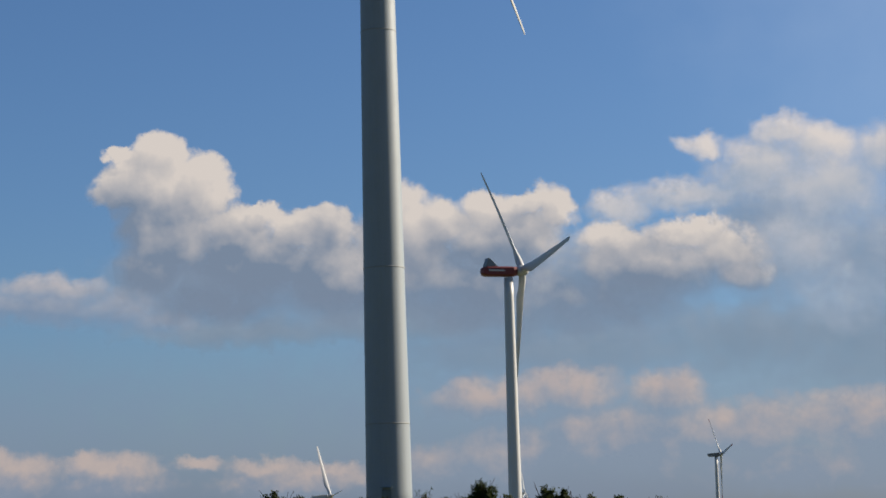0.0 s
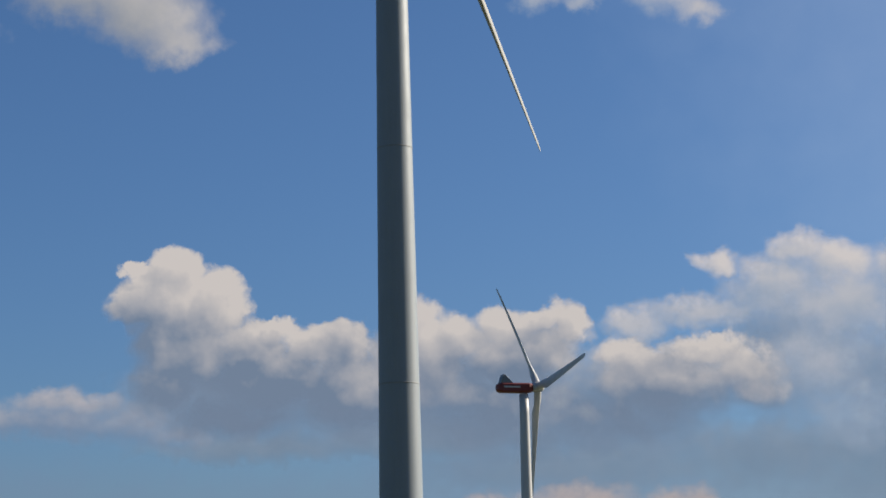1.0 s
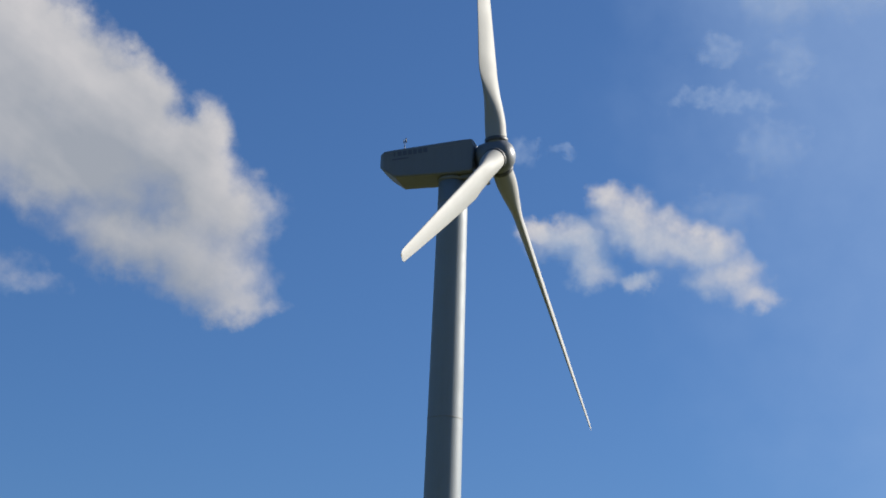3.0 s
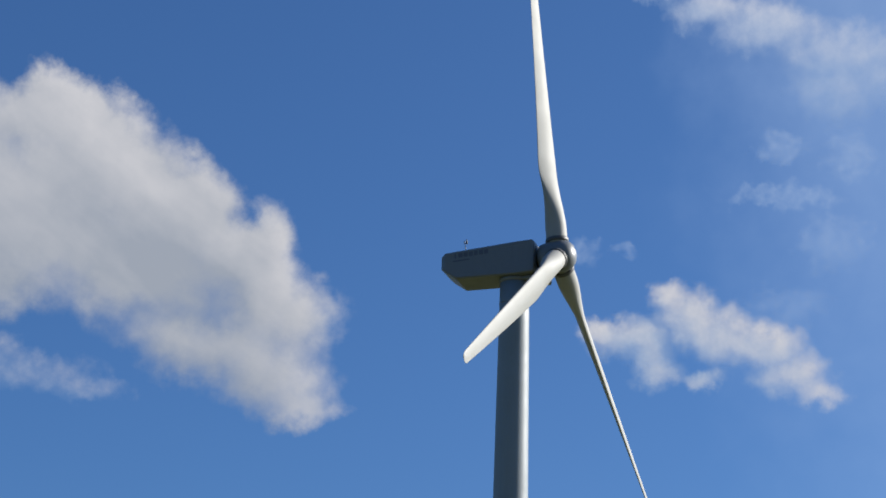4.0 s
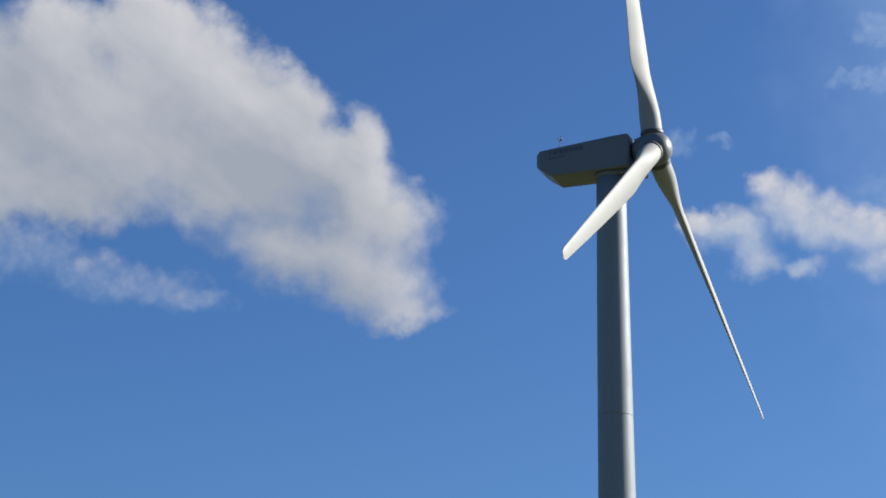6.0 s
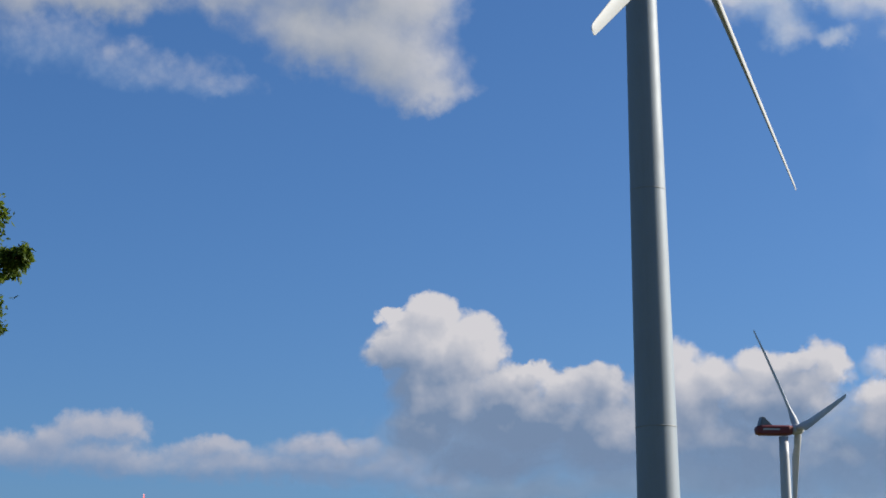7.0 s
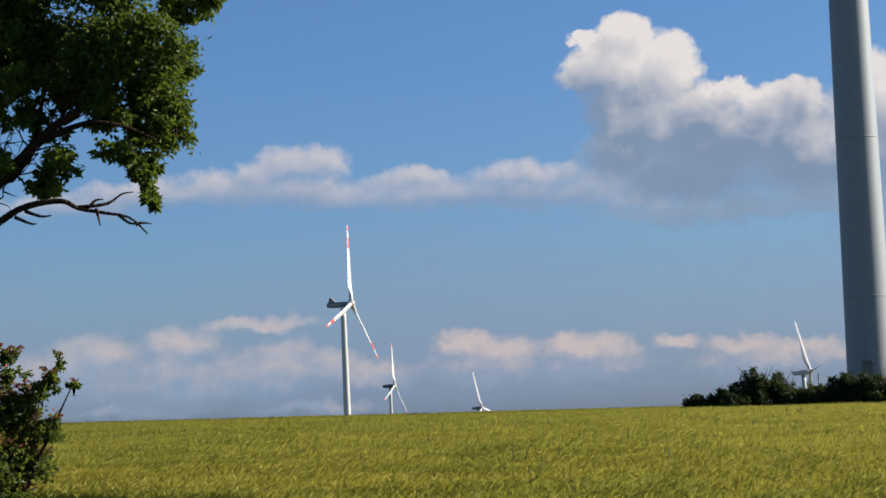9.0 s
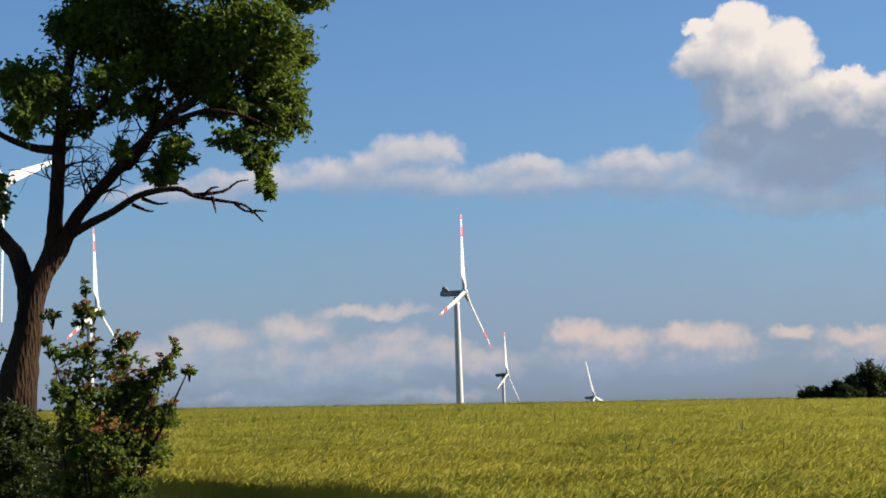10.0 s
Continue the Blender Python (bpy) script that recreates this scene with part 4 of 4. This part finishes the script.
def near_edge(x):
    """The slanting near edge of the crop."""
    return np.where(x < -5.06, 19.35 + (-5.06 - x) * 0.95, 19.35 + (-5.06 - x) * 0.6)


def canopy(x, y):
    """Closed top of the crop, uneven like combed fur."""
    w = 0.02 * np.sin(x * 1.7 + 0.6 * np.sin(y * 0.9)) + 0.02 * np.sin(x * 0.43 + y * 0.31) + 0.02 * np.sin(y * 0.55 + 0.8 * np.sin(x * 0.2))
    return rise(x, y) + TOP - 0.15 - 0.40 * np.clip(1 - (y - near_edge(x)) / 3.0, 0, 1) + w


def in_field(x, y):
    """Behind the slanting near edge of the crop."""
    return y > near_edge(x)


radii = np.concatenate([np.arange(12.0, 60, 0.5), np.arange(60, 120, 1.2), np.arange(120, 202, 2.5)])
v, f = polar_sheet(radii, np.linspace(-42, 16, 420), canopy)
v = np.array(v)
keep = in_field(v[:, 0], v[:, 1] - 1.6)
f = [q for q in f if keep[list(q)].all()]
crop = tagged(link("barley_canopy", v, f, MAT_STRAW), "closed green-gold barley crop under its ears", "barley", kind="stuff")


def lumps(x, y, scale):
    """Smooth random heights from 0 to 1, as tall and low tufts."""
    table = np.random.default_rng(77).random((128, 128))
    u, v = x * scale, y * scale
    i, j = np.floor(u).astype(int), np.floor(v).astype(int)
    s, t = u - i, v - j
    s, t = s * s * (3 - 2 * s), t * t * (3 - 2 * t)
    a, b = table[i % 128, j % 128], table[(i + 1) % 128, j % 128]
    c, d = table[i % 128, (j + 1) % 128], table[(i + 1) % 128, (j + 1) % 128]
    return (a * (1 - s) + b * s) * (1 - t) + (c * (1 - s) + d * s) * t


def stalks(r0, r1, per_m2, size, seed, az=(-29.0, 5.0)):
    """Ears with awns on bent stalks between two distances."""
    rng = np.random.default_rng(seed)
    a0, a1 = radians(az[0]), radians(az[1])
    n = int(per_m2 * 0.5 * (a1 - a0) * (r1 * r1 - r0 * r0))
    r = np.sqrt(rng.uniform(r0 * r0, r1 * r1, n))
    a = rng.uniform(a0, a1, n)
    x, y = r * np.sin(a), r * np.cos(a)
    ok = in_field(x, y)
    x, y, r, a = x[ok], y[ok], r[ok], a[ok]
    n = len(x)
    wave = 0.16 * (lumps(x, y, 0.9) - 0.5) + 0.14 * (lumps(x + 50, y * 0.6, 0.35) - 0.5)
    g = rise(x, y)
    h = TOP - 0.12 + wave + rng.normal(size=n) * 0.03
    lean = rng.normal(0.03, 0.022, n) + 0.2 * wave
    turn = rng.normal(0.3, 0.6, n)
    dx, dy = np.cos(turn) * lean, np.sin(turn) * lean
    base = np.stack([x, y, g + h * (0.45 if r0 > 30 else 0.05)], 1)
    neck = np.stack([x + dx * 0.6, y + dy * 0.6, g + h], 1)
    tip = np.stack([x + dx * 1.6, y + dy * 1.6, g + h + 0.065 * size ** 0.3], 1)
    awn = tip + (tip - neck) * 0.9 + np.stack([rng.normal(size=n) * 0.03, rng.normal(size=n) * 0.03, -0.02 + 0 * x], 1)
    ang = rng.uniform(0, math.pi, n)
    u = np.stack([np.cos(ang), np.sin(ang), 0 * ang], 1)
    us = np.stack([np.cos(a), -np.sin(a), 0 * a], 1)
    wS, wE = 0.0026 * size, 0.0036 * size
    return n, base, neck, tip, awn, u, us, wS, wE


def sow(name, label, r0, r1, per_m2, size, seed):
    n, base, neck, tip, awn, u, us, wS, wE = stalks(r0, r1, per_m2, size, seed)
    mid = (neck + tip) / 2
    V = np.stack([base - us * wS, base + us * wS, neck + us * wS, neck - us * wS], 1).reshape(-1, 3)
    F = np.arange(4 * n).reshape(n, 4)
    ob1 = link(name + "_stalks", V.tolist(), F.tolist(), MAT_STRAW, None, smooth=False)
    tagged(ob1, label + " stalks", "barley", kind="stuff")
    V = np.stack([neck, mid + us * wE, tip, mid - us * wE, mid + u * wE * 0.9, awn + us * wE * 1.0, awn - us * wE * 0.6 + u * wE * 0.7], 1)
    q = np.arange(n)[:, None] * 7
    F = np.concatenate([q + [0, 1, 2], q + [0, 2, 3], q + [0, 4, 2], q + [1, 5, 2], q + [3, 2, 6]], 0)
    ob2 = link(name + "_ears", V.reshape(-1, 3).tolist(), F.tolist(), MAT_EAR, None, smooth=False)
    tagged(ob2, label + " ears with long awns", "barley", kind="stuff")


sow("barley_near", "ripening green-gold barley", 15.0, 36, 500, 0.8, 1)
sow("barley_middle", "ripening green-gold barley", 36, 75, 85, 1.6, 2)
sow("barley_far", "ripening green-gold barley", 75, 201, 9, 4.2, 3)

# scattered taller weed stalks
rng = np.random.default_rng(12)
pieces = []
for _ in range(230):
    r = math.sqrt(rng.uniform(18 ** 2, 120 ** 2))
    a = radians(rng.uniform(-24, 4))
    x, y = r * math.sin(a), r * math.cos(a)
    if not in_field(x, y):
        continue
    z = ground_height(x, y)
    hh = TOP + rng.uniform(0.03, 0.24)
    b = Vector((x, y, z + 0.4))
    t = Vector((x + rng.normal() * 0.12, y + rng.normal() * 0.1, z + hh))
    s = 1.0 + r / 45
    pieces.append(tube([b, (b + t) / 2 + Vector((rng.normal() * 0.03, 0, 0)), t], [0.006 * s, 0.010 * s, 0.003 * s], 4))
tagged(link("weed_stalks", *joined(pieces), MAT_WEED), "scattered dark green weed stalks in the crop", "weeds", kind="stuff")

# grassy verge on the crest
rng = np.random.default_rng(14)
n = 26000
a = np.radians(rng.uniform(-30, 8, n))
edge = np.where(np.degrees(a) > -5.2, 170.0, 203.0)
r = edge + rng.uniform(0, 3, n)
x, y = r * np.sin(a), r * np.cos(a)
g = rise(x, y)
hgt = 0.90 + 0.13 * rng.random(n)
us = np.stack([np.cos(a), -np.sin(a), 0 * a], 1)
lo = np.stack([x, y, g], 1)
hi = np.stack([x + rng.normal(size=n) * 0.1, y, g + hgt], 1)
V = np.stack([lo - us * 0.06, lo + us * 0.06, hi], 1).reshape(-1, 3)
tagged(link("grass_verge", V.tolist(), np.arange(3 * n).reshape(n, 3).tolist(), MAT_BUSH, smooth=False), "dark grassy verge along the field's far edge", "grass", kind="stuff")

# rough grass on the near verge, in front of the crop, its green darkened for shade
rng = np.random.default_rng(17)
n = 46000
x = rng.uniform(-14, 2, n)
y = near_edge(x) - 0.05 - 4.5 * rng.random(n) ** 1.5
g = rise(x, y)
hgt = rng.uniform(0.25, 0.62, n)
ang = rng.uniform(0, math.pi, n)
us = np.stack([np.cos(ang), np.sin(ang), 0 * ang], 1) * 0.006
bend = rng.normal(size=(n, 2)) * 0.12
lo = np.stack([x, y, g], 1)
mi = np.stack([x + bend[:, 0] * 0.4, y + bend[:, 1] * 0.4, g + hgt * 0.6], 1)
hi = np.stack([x + bend[:, 0], y + bend[:, 1], g + hgt], 1)
V = np.stack([lo - us, lo + us, mi + us, mi - us, hi], 1).reshape(-1, 3)
q = np.arange(n)[:, None] * 5
F = np.concatenate([q + [0, 1, 2], q + [0, 2, 3], q + [3, 2, 4]], 0)
tagged(link("verge_grass", V.tolist(), F.tolist(), MAT_VERGE, smooth=False), "long green grass on the field margin, darkened for shade", "grass", kind="stuff")
